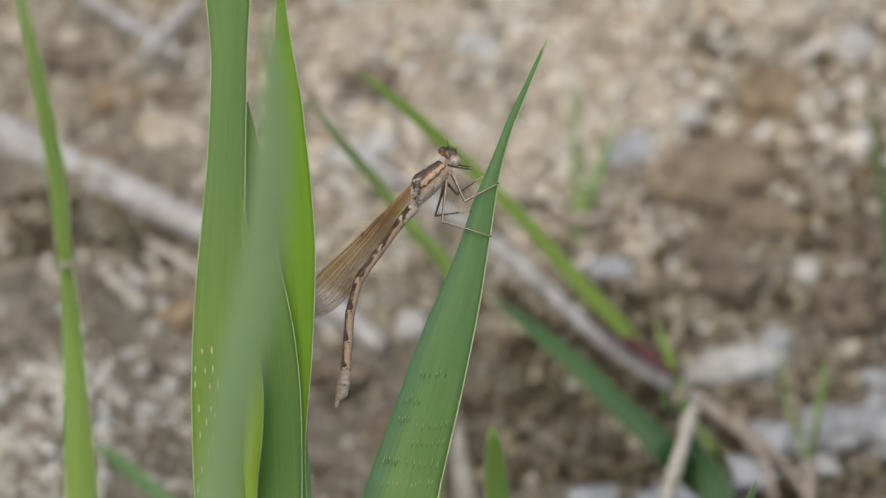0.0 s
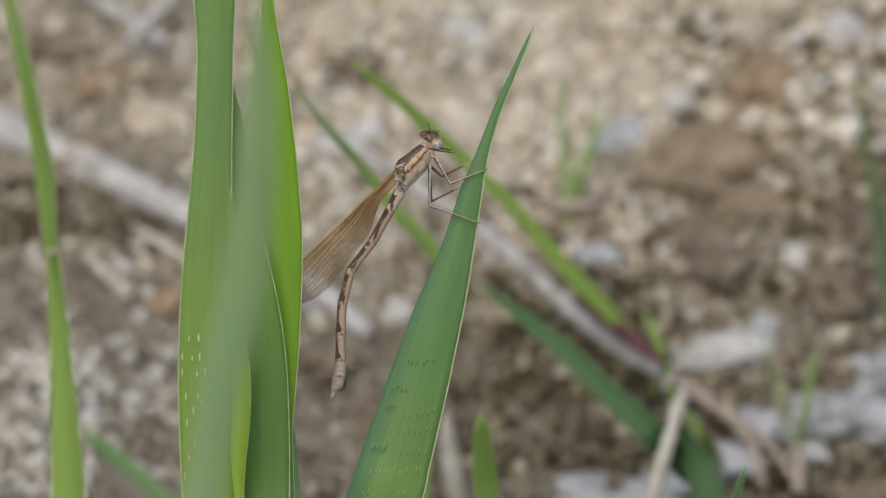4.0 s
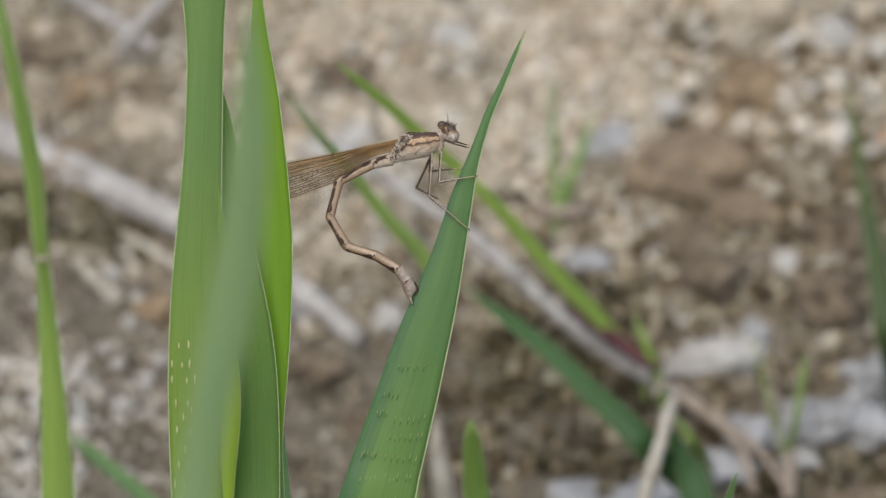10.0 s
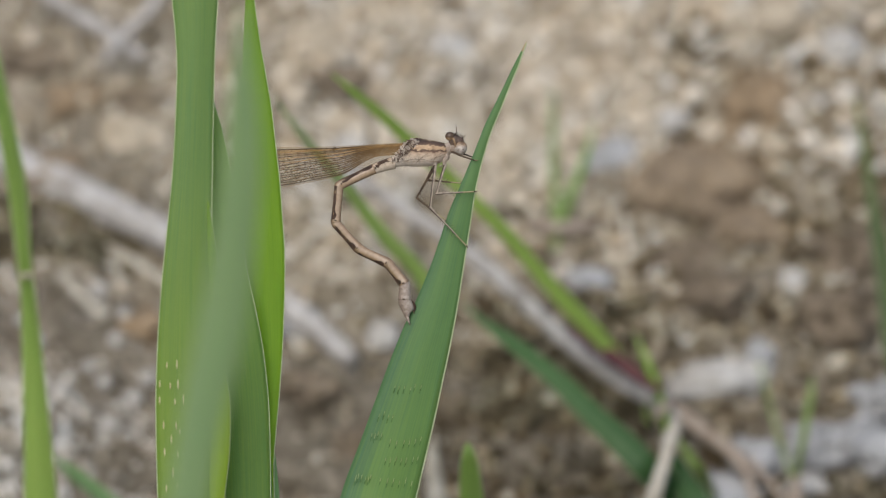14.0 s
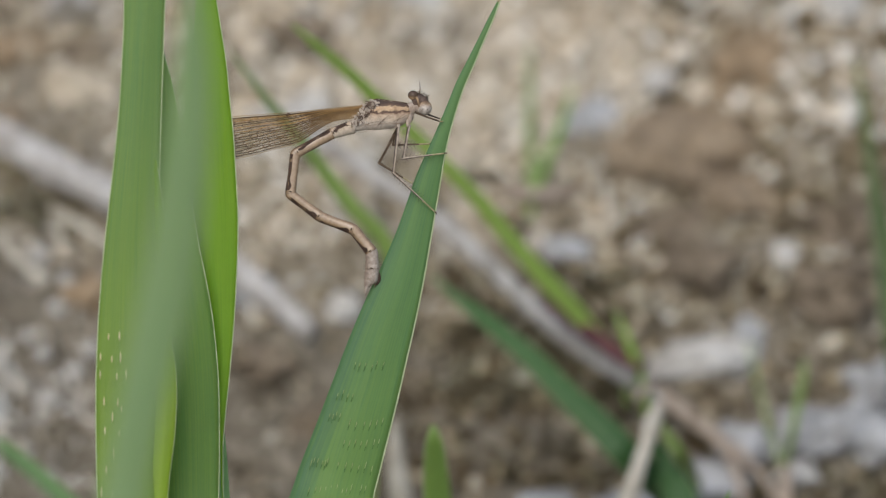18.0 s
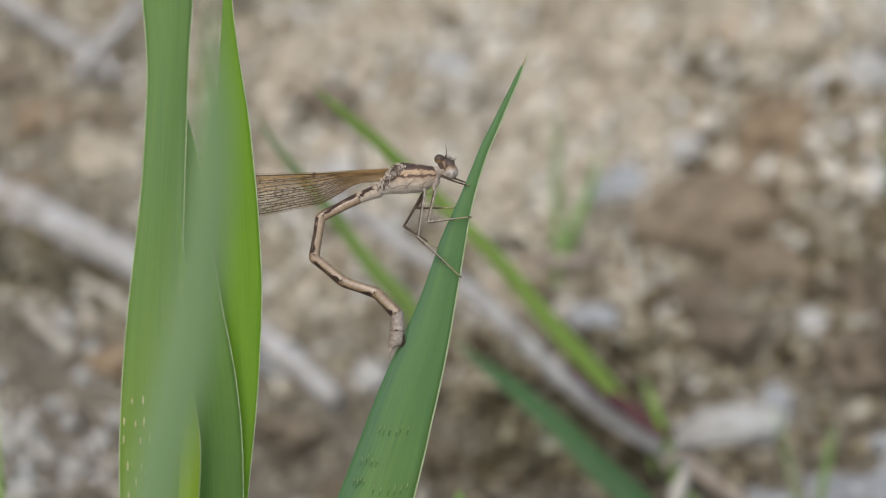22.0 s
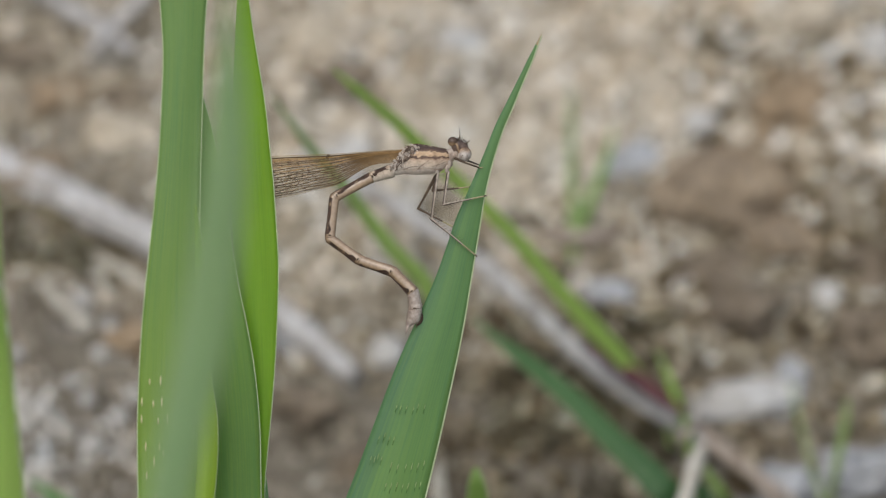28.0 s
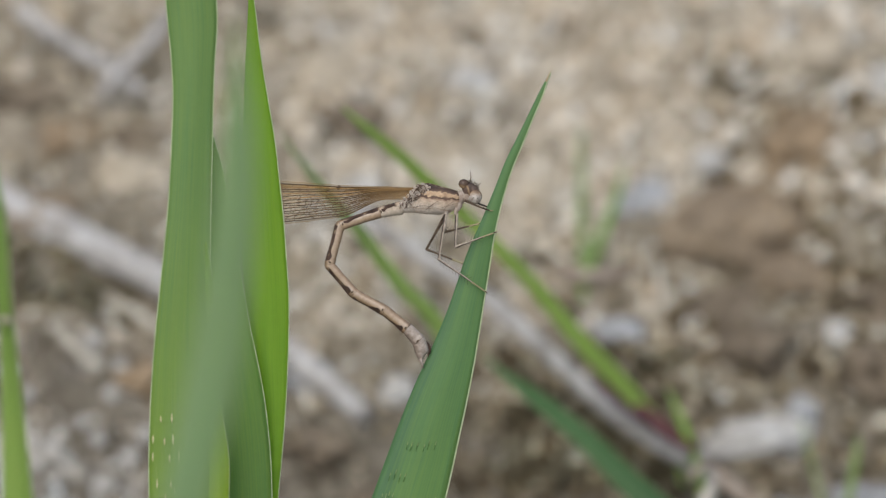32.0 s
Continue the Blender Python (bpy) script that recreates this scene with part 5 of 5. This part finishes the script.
def make_segment(k):
    L, (a, b, c) = LENGTHS[k], RADII[k]
    if k < 7:
        st = [(-0.06, a * 0.9), (0.05, a), (0.25 * L, (a + b) / 2), (0.5 * L, b), (0.8 * L, (b + c) / 2), (0.94 * L, c), (L + 0.02, c * 0.93)]
        v, f = loft([(x, r, -r, r * 0.96) for x, r in [tuple(q) for q in glide(st, 18)]], 20)
    else:
        v, f = loft([tuple(q) for q in glide([(-0.05, 0.76, -0.74, 0.7), (0.5, 0.72, -0.84, 0.7), (1.0, 0.62, -0.9, 0.62), (1.35, 0.54, -0.78, 0.5), (1.6, 0.47, -0.4, 0.42), (2.05, 0.34, -0.1, 0.3)], 18)], 20)
    v = [q + 0.00003 * noise.noise_vector(q * 1400 + Vector((k, 0, 0))) for q in v]
    ob = part("abdomen_segment", (v, f), (SEGMENT_PALE, SEGMENT, SEGMENT, SEGMENT, SEGMENT, SEGMENT, TAIL, TAIL)[k], damselfly, ("pale first abdomen segment",) [0] if k == 0 else ("tan abdomen segment with a dark stripe along the back" if k < 6 else "greyish end segment of the abdomen"))
    if k < 7:
        part("joint", egg(mm(L, 0, 0), (c * 0.00095, c * 0.00095, c * 0.00095), 3), SEGMENT if k < 5 else TAIL, ob, "smooth rounded joint")
        part("joint_ring", tube([mm(L - 0.07, 0, 0), mm(L - 0.045, 0, 0), mm(L - 0.02, 0, 0)], [c * 0.00097, c * 0.00101, c * 0.00097], 20), RING, ob)
        if k < 6:
            part("back_stripe", back_stripe(L, a, b, c, k), STRIPE, ob, "ragged dark brown stripe")
        part("side_spot", egg(mm(0.93 * L, -c * 0.82, 0.1 * c), (0.00009, 0.0002, 0.0002)), LEG_DARK, ob)
        part("side_spot", egg(mm(0.93 * L, c * 0.82, 0.1 * c), (0.00009, 0.0002, 0.0002)), LEG_DARK, ob)
    else:
        part("ovipositor", tube(glide([mm(0.1, 0, -0.74), mm(0.45, 0, -0.93), mm(0.9, 0, -1.02), mm(1.3, 0, -0.95), mm(1.55, 0, -0.78)], 12), [0.00007 + 0.00009 * math.sin(i / 11 * math.pi) for i in range(12)], 7), STRIPE, ob, "curved dark egg-laying blade")
        for y in (-0.22, 0.22):
            part("tail_appendage", tube([mm(1.9, y, 0.12), mm(2.45, y * 1.1, 0.05), mm(2.95, y * 0.9, -0.02)], [0.0002, 0.00016, 0.00005], 7), TAIL, ob, "small grey tail appendage")
            part("stylus", tube([mm(1.42, y, -0.72), mm(1.85, y, -0.8)], [0.00007, 0.00003], 5), LEG_DARK, ob)
    return ob


def make_wing(k, reach):
    """One folded wing: x from its joint to the tip, z towards the front edge."""
    def front(x):
        return 0.12 * math.sin(x / 20 * math.pi) + 0.06 * max(0.0, 7.6 - x) - 0.15 - (0.0 if x < 15.5 else 0.14 * (x - 15.5) ** 1.6)
    def back(x):
        # a narrow stalk, then a quick swell to the full width
        swell = lambda a, b: (lambda u: u * u * (3 - 2 * u))(min(1.0, max(0.0, (x - a) / (b - a))))
        return -0.85 - 0.045 * x - 1.8 * swell(3.0, 7.6) - 1.0 * swell(5.0, 14.5) + (0.0 if x < 14.5 else 0.115 * (x - 14.5) ** 2.05)
    xs = np.linspace(0.0, 20.0, 70)
    rows = 14
    verts, faces = [], []
    def spot(x, q):
        a, b = front(x), min(back(x), front(x) - 0.05)
        return Vector((x * reach, 0.06 * math.sin(q * 9.0) + 0.1 * math.sin(x * 0.25), a + (b - a) * q)) / 1000
    for x in xs:
        for r in range(rows):
            verts.append(spot(x, r / (rows - 1)))
    for i in range(len(xs) - 1):
        for r in range(rows - 1):
            faces.append((i * rows + r, i * rows + r + 1, (i + 1) * rows + r + 1, (i + 1) * rows + r))
    holder = new("wing", mesh_of("wing", verts, faces, MEMBRANE))
    holder.parent = damselfly
    tagged(holder, "amber-tinted clear wing with a dark net of veins")
    rng = np.random.default_rng(11 + k)
    # long veins, closest together along the front edge; fanning out behind the node
    qs = [0.0, 0.035, 0.075, 0.115, 0.16, 0.21, 0.265, 0.33, 0.4, 0.48, 0.56, 0.64, 0.73, 0.82, 0.91, 1.0]
    last = len(qs) - 1
    cross = []
    def course(j, x):
        q = qs[j]
        squeeze = min(1.0, 0.55 + 0.45 * x / 7.0) + min(0.3, 0.04 * max(0.0, x - 7.0))
        sway = 0.012 * math.sin(1.7 * x + 2.3 * j + k) * min(1.0, x / 8.0) if 4 < j < last else 0.0
        return min(1.0, q ** (1.0 if q in (0.0, 1.0) else 1.0 / squeeze * 0.9) + sway)
    for j in range(len(qs)):
        start = 0.0 if j < 10 or j == last else 0.4 + 0.35 * (j - 10)
        line = [spot(x, course(j, x)) for x in xs if x >= start]
        thick = (0.00008 if j == 0 else (0.000052 if j < 7 else (0.00006 if j == last else 0.000054))) * (1.0, 0.4, 0.3, 0.3)[k]
        if k > 1 and j % 3:
            continue
        part("vein", tube(line, [thick * min(1.0, 0.5 + 0.035 * i) * (1 - 0.45 * i / len(line)) for i in range(len(line))], 4), VEIN if k == 0 and j not in (1, 4, 6) else VEIN_GOLD, holder)
    for j in range(len(qs) - 1):
        x = 1.5 + rng.random() if j < 9 else 4.0 + 0.7 * (j - 9)
        while x < 19.2:
            bend = rng.uniform(-0.4, 0.4)
            cross.append(tube([spot(x, course(j, x)), spot(x + bend, (course(j, x) + course(j + 1, x)) / 2), spot(x + bend * 0.5, course(j + 1, x))], [(0.000034, 0.000008, 0.000005, 0.000005)[k]] * 3, 4))
            x += (1.3 if j < 6 else 0.66) * rng.uniform(0.5, 1.6)
    tagged(part("cross_vein", joined(cross), VEIN, holder, "fine dark cross veins"), kind="stuff")
    part("wing_node", egg(spot(7.8, 0.03), (0.00017, 0.00006, 0.00009)), LEG_DARK, holder, "dark wing node")
    part("wing_spot", egg(spot(16.6, 0.07), (0.0007, 0.00006, 0.00022)), LEG_DARK, holder, "dark brown wing spot")
    return holder


# hip in the thorax's space, foot on the stage, lengths of thigh and shin (mm), how far the leg stands out to its side
LEGS = (
    ((0.16, -2.38), (4.14, 0.00, 6.66), 3.7, 4.6, -0.9, LEG),
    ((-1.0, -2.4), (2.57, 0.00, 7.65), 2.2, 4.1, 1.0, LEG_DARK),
    ((-1.0, -2.6), (3.24, 0.00, 0.34), 4.95, 6.25, -1.1, LEG),
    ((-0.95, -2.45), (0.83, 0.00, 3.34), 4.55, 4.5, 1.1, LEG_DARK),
)
# the far hind foot gropes along the blade: seconds, right, up
GROPE = ((0, 0.83, 3.34), (3, 0.83, 3.34), (3.5, 1.34, 4.99), (5.5, 1.9, 4.2), (6, 1.6, 6.2), (6.25, 1.5, 6.3), (6.5, 0.73, 4.18), (6.75, 0.8, 3.5), (7, 0.83, 3.34))


def make_leg(thigh, shin, material, seed):
    rng = np.random.default_rng(seed)
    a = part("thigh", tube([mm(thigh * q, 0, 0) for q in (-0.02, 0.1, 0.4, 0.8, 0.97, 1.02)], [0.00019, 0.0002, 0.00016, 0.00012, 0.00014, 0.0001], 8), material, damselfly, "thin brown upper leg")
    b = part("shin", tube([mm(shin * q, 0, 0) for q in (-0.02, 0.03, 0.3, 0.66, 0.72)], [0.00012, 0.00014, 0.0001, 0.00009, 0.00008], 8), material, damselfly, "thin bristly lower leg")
    part("foot", tube([mm(shin * q, 0, 0) for q in (0.7, 0.72, 0.79, 0.8, 0.81, 0.89, 0.9, 0.91, 0.98, 1.0)], [0.00007, 0.00011, 0.00009, 0.00006, 0.0001, 0.00009, 0.00006, 0.0001, 0.00008, 0.00004], 8), TARSUS, b, "pale yellowish jointed foot")
    for ob, length in ((a, thigh), (b, shin * 0.66)):
        hairs = []
        for k in range(int(length / 0.4)):
            x = (k + 0.6) * 0.4
            for s in ((-1, 1) if ob is b else (1,)):
                if ob is a and k < 3:
                    continue
                long = rng.uniform(0.8, 1.2)
                d = Vector((0.32, s * 0.12 + rng.uniform(-0.1, 0.1), s * 0.46)) * long
                hairs.append(tube([mm(x, 0, 0), mm(x, 0, 0) + d / 1000], [0.00003, 0.00001], 3))
        tagged(part("spine", joined(hairs), SPINE, ob), kind="stuff")
    part("claw", joined([tube([mm(shin * 0.99, 0, 0), mm(shin * 0.99 + 0.25, s * 0.12, 0.02), mm(shin * 0.99 + 0.32, s * 0.2, -0.1)], [0.00008, 0.00006, 0.00002], 5) for s in (-1, 1)]), LEG_DARK, b)
    return a, b


thorax, head = make_thorax(), make_head()
segments = [make_segment(k) for k in range(8)]
WINGS = ((-0.3, 0.0, 1.17, 0.0, 0.0), (-0.12, -0.12, 1.1, -0.5, 0.4), (0.12, 0.1, 1.17, 0.1, -0.6), (0.3, -0.05, 1.1, -0.4, 0.2))
wings = [make_wing(k, w[2]) for k, w in enumerate(WINGS)]
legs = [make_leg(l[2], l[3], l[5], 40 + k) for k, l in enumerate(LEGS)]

# seconds, place of the front of the back (right, up; mm), tilt of the body (degrees)
BODY = [
    (0, -2.95, 9.52, 39.8),
    (2, -3.26, 9.63, 41.8),
    (3, -3.62, 9.85, 44.3),
    (6, -3.58, 9.62, 43.7),
    (6.25, -3.21, 9.65, 40.9),
    (6.5, -2.59, 9.67, 34.8),
    (6.75, -2.58, 9.66, 34.9),
    (7, -2.35, 9.49, 36.4),
    (7.4, -2.50, 9.67, 34.2),
    (7.7, -2.36, 10.20, 32.2),
    (8, -1.88, 11.18, 28.1),
    (8.5, -1.50, 11.72, 21.4),
    (9, -1.39, 11.70, 17.2),
    (10, -0.44, 11.87, 7.5),
    (11, 0.19, 12.18, 4.0),
    (12, 0.49, 11.93, -3.9),
    (13, 0.74, 11.97, -7.0),
    (14, 0.67, 12.22, -2.3),
    (14.5, 0.54, 12.36, 2.0),
    (17, -0.21, 11.87, 2.0),
    (17.5, -0.18, 11.77, 2.6),
    (18, 0.08, 11.93, 1.4),
    (18.5, 0.23, 12.13, -0.3),
    (19, -0.01, 12.07, 0.6),
    (19.5, -0.14, 12.04, 1.0),
    (20, 0.03, 12.10, 0.4),
    (21, 0.07, 11.93, -1.2),
    (22, 0.30, 11.93, 1.1),
    (23, 0.60, 12.05, -0.6),
    (24, 0.45, 11.96, -1.6),
    (25, 0.58, 12.05, -1.8),
    (26, 0.77, 11.92, -3.5),
    (26.5, 0.89, 12.08, -4.0),
    (28.5, -0.06, 11.51, -0.9),
    (29, -0.08, 11.50, -2.1),
    (29.5, -0.12, 11.43, -2.5),
    (30, -0.37, 11.38, 0.7),
    (31, -0.59, 11.08, 2.5),
    (32, 0.22, 11.06, -6.5),
]
# seconds, slope of the wings
WING_TURN = [
    (0, 43.0),
    (2, 43.0),
    (3, 43.0),
    (6, 43.5),
    (6.25, 42.5),
    (6.5, 40.7),
    (6.75, 40.5),
    (7, 39.2),
    (7.4, 40.0),
    (7.7, 34.0),
    (8, 28.0),
    (8.5, 30.0),
    (9, 17.6),
    (10, 10.5),
    (11, 4.6),
    (12, 1.2),
    (13, 1.0),
    (14, 1.6),
    (14.5, 2.5),
    (17, 6.2),
    (17.5, 6.4),
    (18, 5.2),
    (18.5, 3.6),
    (19, 3.0),
    (19.5, 2.6),
    (20, 2.2),
    (21, 2.0),
    (22, 2.4),
    (23, 1.4),
    (24, 0.4),
    (25, -0.2),
    (26, -1.5),
    (26.5, -2.2),
    (28.5, 3.7),
    (29, 0.4),
    (29.5, 2.4),
    (30, 4.3),
    (31, 5.3),
    (32, -3.0),
]
# seconds, bearing of each abdomen segment in turn
BEND_A = [(0, 227.5), (2, 227.2), (3, 239.5), (6, 240.2), (6.25, 241.0), (6.5, 248.5), (6.75, 246.3), (7, 228.0), (7.4, 239.3), (7.7, 220.2), (8, 211.7), (8.5, 208.5), (9, 199.0), (10, 193.5), (11, 197.1), (12, 192.9), (13, 199.5), (14, 197.9), (14.5, 198.0), (17, 203.2), (17.5, 202.2), (18, 198.9), (18.5, 200.1), (19, 198.6), (19.5, 199.3), (20, 200.5), (21, 200.2), (22, 200.9), (23, 200.0), (24, 202.0), (25, 201.0), (26, 198.8), (26.5, 199.0), (28.5, 197.9), (29, 198.0), (29.5, 198.0), (30, 198.0), (31, 193.2), (32, 192.4)]
BEND_B = [(0, 234.0), (2, 235.3), (3, 239.6), (6, 241.6), (6.25, 245.0), (6.5, 252.0), (6.75, 245.1), (7, 237.5), (7.4, 238.0), (7.7, 224.8), (8, 209.9), (8.5, 205.2), (9, 203.0), (10, 206.9), (11, 202.5), (12, 209.6), (13, 209.2), (14, 205.4), (14.5, 204.9), (17, 208.5), (17.5, 210.6), (18, 209.4), (18.5, 207.0), (19, 208.3), (19.5, 208.8), (20, 209.1), (21, 209.1), (22, 207.6), (23, 206.8), (24, 208.0), (25, 209.1), (26, 209.0), (26.5, 208.7), (28.5, 209.1), (29, 209.2), (29.5, 208.3), (30, 205.6), (31, 200.5), (32, 198.4)]
BEND_C = [(0, 234.3), (2, 234.1), (3, 231.8), (6, 235.9), (6.25, 239.4), (6.5, 245.5), (6.75, 240.8), (7, 235.5), (7.4, 238.6), (7.7, 233.5), (8, 234.6), (8.5, 242.0), (9, 250.8), (10, 255.2), (11, 250.4), (12, 260.0), (13, 265.8), (14, 264.8), (14.5, 255.1), (17, 263.6), (17.5, 265.4), (18, 264.0), (18.5, 262.2), (19, 264.2), (19.5, 265.8), (20, 263.0), (21, 263.0), (22, 261.1), (23, 260.4), (24, 262.7), (25, 263.3), (26, 265.0), (26.5, 265.5), (28.5, 263.7), (29, 266.9), (29.5, 266.6), (30, 259.9), (31, 257.7), (32, 255.3)]
BEND_D = [(0, 255.8), (2, 256.2), (3, 255.0), (6, 260.5), (6.25, 263.4), (6.5, 269.1), (6.75, 263.8), (7, 263.3), (7.4, 268.6), (7.7, 274.8), (8, 279.7), (8.5, 292.6), (9, 298.3), (10, 299.3), (11, 309.3), (12, 308.2), (13, 311.5), (14, 311.9), (14.5, 315.0), (17, 321.8), (17.5, 322.7), (18, 324.2), (18.5, 322.4), (19, 323.9), (19.5, 326.0), (20, 324.2), (21, 323.1), (22, 321.5), (23, 321.5), (24, 323.7), (25, 325.0), (26, 326.3), (26.5, 324.6), (28.5, 324.5), (29, 325.8), (29.5, 327.1), (30, 321.5), (31, 310.0), (32, 311.3)]
BEND_E = [(0, 266.1), (2, 265.1), (3, 265.4), (6, 269.9), (6.25, 273.0), (6.5, 281.0), (6.75, 276.2), (7, 273.2), (7.4, 298.8), (7.7, 322.9), (8, 332.7), (8.5, 344.2), (9, 347.7), (10, 342.2), (11, 333.6), (12, 329.6), (13, 335.9), (14, 334.5), (14.5, 337.8), (17, 343.9), (17.5, 344.6), (18, 340.3), (18.5, 338.2), (19, 340.0), (19.5, 339.9), (20, 339.1), (21, 340.2), (22, 342.2), (23, 338.0), (24, 338.6), (25, 336.5), (26, 335.7), (26.5, 334.1), (28.5, 343.3), (29, 343.0), (29.5, 340.9), (30, 341.0), (31, 341.9), (32, 331.4)]
BEND_F = [(0, 265.1), (2, 265.8), (3, 268.0), (6, 269.9), (6.25, 272.4), (6.5, 278.9), (6.75, 276.0), (7, 274.4), (7.4, 297.9), (7.7, 316.0), (8, 340.8), (8.5, 348.4), (9, 337.2), (10, 328.1), (11, 319.2), (12, 312.8), (13, 306.0), (14, 308.4), (14.5, 314.5), (17, 314.3), (17.5, 312.6), (18, 309.3), (18.5, 310.5), (19, 311.2), (19.5, 311.3), (20, 313.3), (21, 314.9), (22, 314.9), (23, 312.4), (24, 311.3), (25, 309.7), (26, 306.9), (26.5, 305.3), (28.5, 316.8), (29, 313.1), (29.5, 314.5), (30, 324.3), (31, 336.9), (32, 321.3)]
BEND_G = [(0, 261.7), (2, 264.6), (3, 263.0), (6, 265.9), (6.25, 269.3), (6.5, 277.0), (6.75, 272.7), (7, 267.7), (7.4, 289.7), (7.7, 316.2), (8, 318.7), (8.5, 316.5), (9, 298.0), (10, 305.2), (11, 302.0), (12, 284.6), (13, 276.7), (14, 268.4), (14.5, 294.9), (17, 281.5), (17.5, 264.6), (18, 272.4), (18.5, 281.0), (19, 276.1), (19.5, 272.6), (20, 276.3), (21, 274.8), (22, 271.4), (23, 275.7), (24, 273.0), (25, 271.2), (26, 269.1), (26.5, 271.1), (28.5, 279.0), (29, 273.5), (29.5, 274.9), (30, 292.5), (31, 307.9), (32, 313.2)]
BEND_H = [(0, 251.1), (2, 251.8), (3, 252.3), (6, 254.8), (6.25, 256.3), (6.5, 259.5), (6.75, 260.3), (7, 258.6), (7.4, 263.1), (7.7, 282.3), (8, 299.5), (8.5, 290.5), (9, 296.0), (10, 282.2), (11, 287.9), (12, 297.4), (13, 283.4), (14, 282.7), (14.5, 270.2), (17, 254.8), (17.5, 261.0), (18, 256.0), (18.5, 255.0), (19, 255.4), (19.5, 256.1), (20, 255.4), (21, 254.9), (22, 253.9), (23, 252.6), (24, 252.2), (25, 249.6), (26, 246.0), (26.5, 248.5), (28.5, 248.9), (29, 251.2), (29.5, 251.3), (30, 253.5), (31, 268.1), (32, 278.6)]
BENDS = (BEND_A, BEND_B, BEND_C, BEND_D, BEND_E, BEND_F, BEND_G, BEND_H)


def turned(x, y, z, degrees, upright=True):
    """A part's pose in the insect's space: its x axis at that bearing in the stage plane."""
    a = radians(degrees)
    c, s = math.cos(a), math.sin(a)
    m = Matrix(((c, 0, -s, 0), (0, 1, 0, 0), (s, 0, c, 0), (0, 0, 0, 1))) if upright else Matrix(((c, 0, s, 0), (0, -1, 0, 0), (s, 0, -c, 0), (0, 0, 0, 1)))
    return Matrix.Translation((x / 1000, y / 1000, z / 1000)) @ m


def limb(a, b):
    """Pose whose x axis runs from a to b (metres, insect's space)."""
    x = (b - a).normalized()
    y = Vector((0, 1, 0))
    y = (y - x * x.dot(y)).normalized()
    z = x.cross(y)
    return Matrix(((x.x, y.x, z.x, a.x), (x.y, y.y, z.y, a.y), (x.z, y.z, z.z, a.z), (0, 0, 0, 1)))


def motions():
    body = [(t, turned(x, 0, z, tilt)) for t, x, z, tilt in BODY]
    # the body rolls a little on its own length: its back shows more while it stands steep
    roll = lambda t: float(np.interp(t, (0, 7.4, 8.5, 10, 11.5), (17, 17, 12, 4, 0)))
    spin = lambda a, low: Matrix.Translation(mm(0, 0, -low)) @ Matrix.Rotation(radians(a), 4, "X") @ Matrix.Translation(mm(0, 0, low))
    walk(thorax, [(t, m @ spin(roll(t), 1.2)) for t, m in body])
    # the head keeps its bearing while the body tilts under it
    walk(head, [(t, Matrix.Translation(m.translation + mm(0.50 + 0.0016 * tilt, 0, -0.03 + 0.0058 * tilt)) @ turned(0, 0, 0, 0.25 * tilt)) for (t, m), (_, _, _, tilt) in zip(body, BODY)])
    for k, wing in enumerate(wings):
        y, dz, _, dx, da = WINGS[k]
        walk(wing, [(t, Matrix.Translation((m @ mm(-3.75 + dx, y, -0.4 + dz))) @ turned(0, 0, 0, 180 + slope + da, False)) for (t, m), (_, slope) in zip(body, WING_TURN)])
    rows = [[] for _ in segments]
    for i, (t, m) in enumerate(body):
        p = m @ mm(-5.8, 0, -2.42)
        for k in range(8):
            a = BENDS[k][i][1]
            rows[k].append((t, Matrix.Translation(p) @ turned(0, 0, 0, a, False) @ spin(-roll(t), 0)))
            p = p + Vector((math.cos(radians(a)), 0, math.sin(radians(a)))) * (LENGTHS[k] / 1000)
    for ob, r in zip(segments, rows):
        walk(ob, r)
    times = sorted({t for t, *_ in BODY} | {t for t, *_ in GROPE})
    knots = np.array(BODY)
    stance = [(t, turned(np.interp(t, knots[:, 0], knots[:, 1]), 0, np.interp(t, knots[:, 0], knots[:, 2]), np.interp(t, knots[:, 0], knots[:, 3]))) for t in times]
    reach = np.array(GROPE)
    for (thigh, shin), (hip, foot, a, b, side, _) in zip(legs, LEGS):
        upper, lower = [], []
        for t, m in stance:
            x, z = (np.interp(t, reach[:, 0], reach[:, 1]), np.interp(t, reach[:, 0], reach[:, 2])) if thigh is legs[3][0] else (foot[0], foot[2])
            f = Vector((float(x), -0.35 if side < 0 else 0.3, float(z))) / 1000
            h = m @ mm(hip[0], side * 0.6, hip[1])
            d = f - h
            r = min(d.length, (a + b) * 0.000995)
            lean = (r * r + (a * a - b * b) * 1e-6) / (2 * r)
            rise = math.sqrt(max(0.0, a * a * 1e-6 - lean * lean))
            u = d.normalized()
            out = Vector((u.z, 0, -u.x)) * -1.0
            out = out if -0.45 * out.x - out.z > 0 else -out
            out = (out + Vector((0, side * 0.35, -0.1))).normalized()
            out = (out - u * out.dot(u)).normalized()
            knee = h + u * lean + out * rise
            upper.append((t, limb(h, knee)))
            lower.append((t, limb(knee, f)))
        walk(thigh, upper)
        walk(shin, lower)


motions()
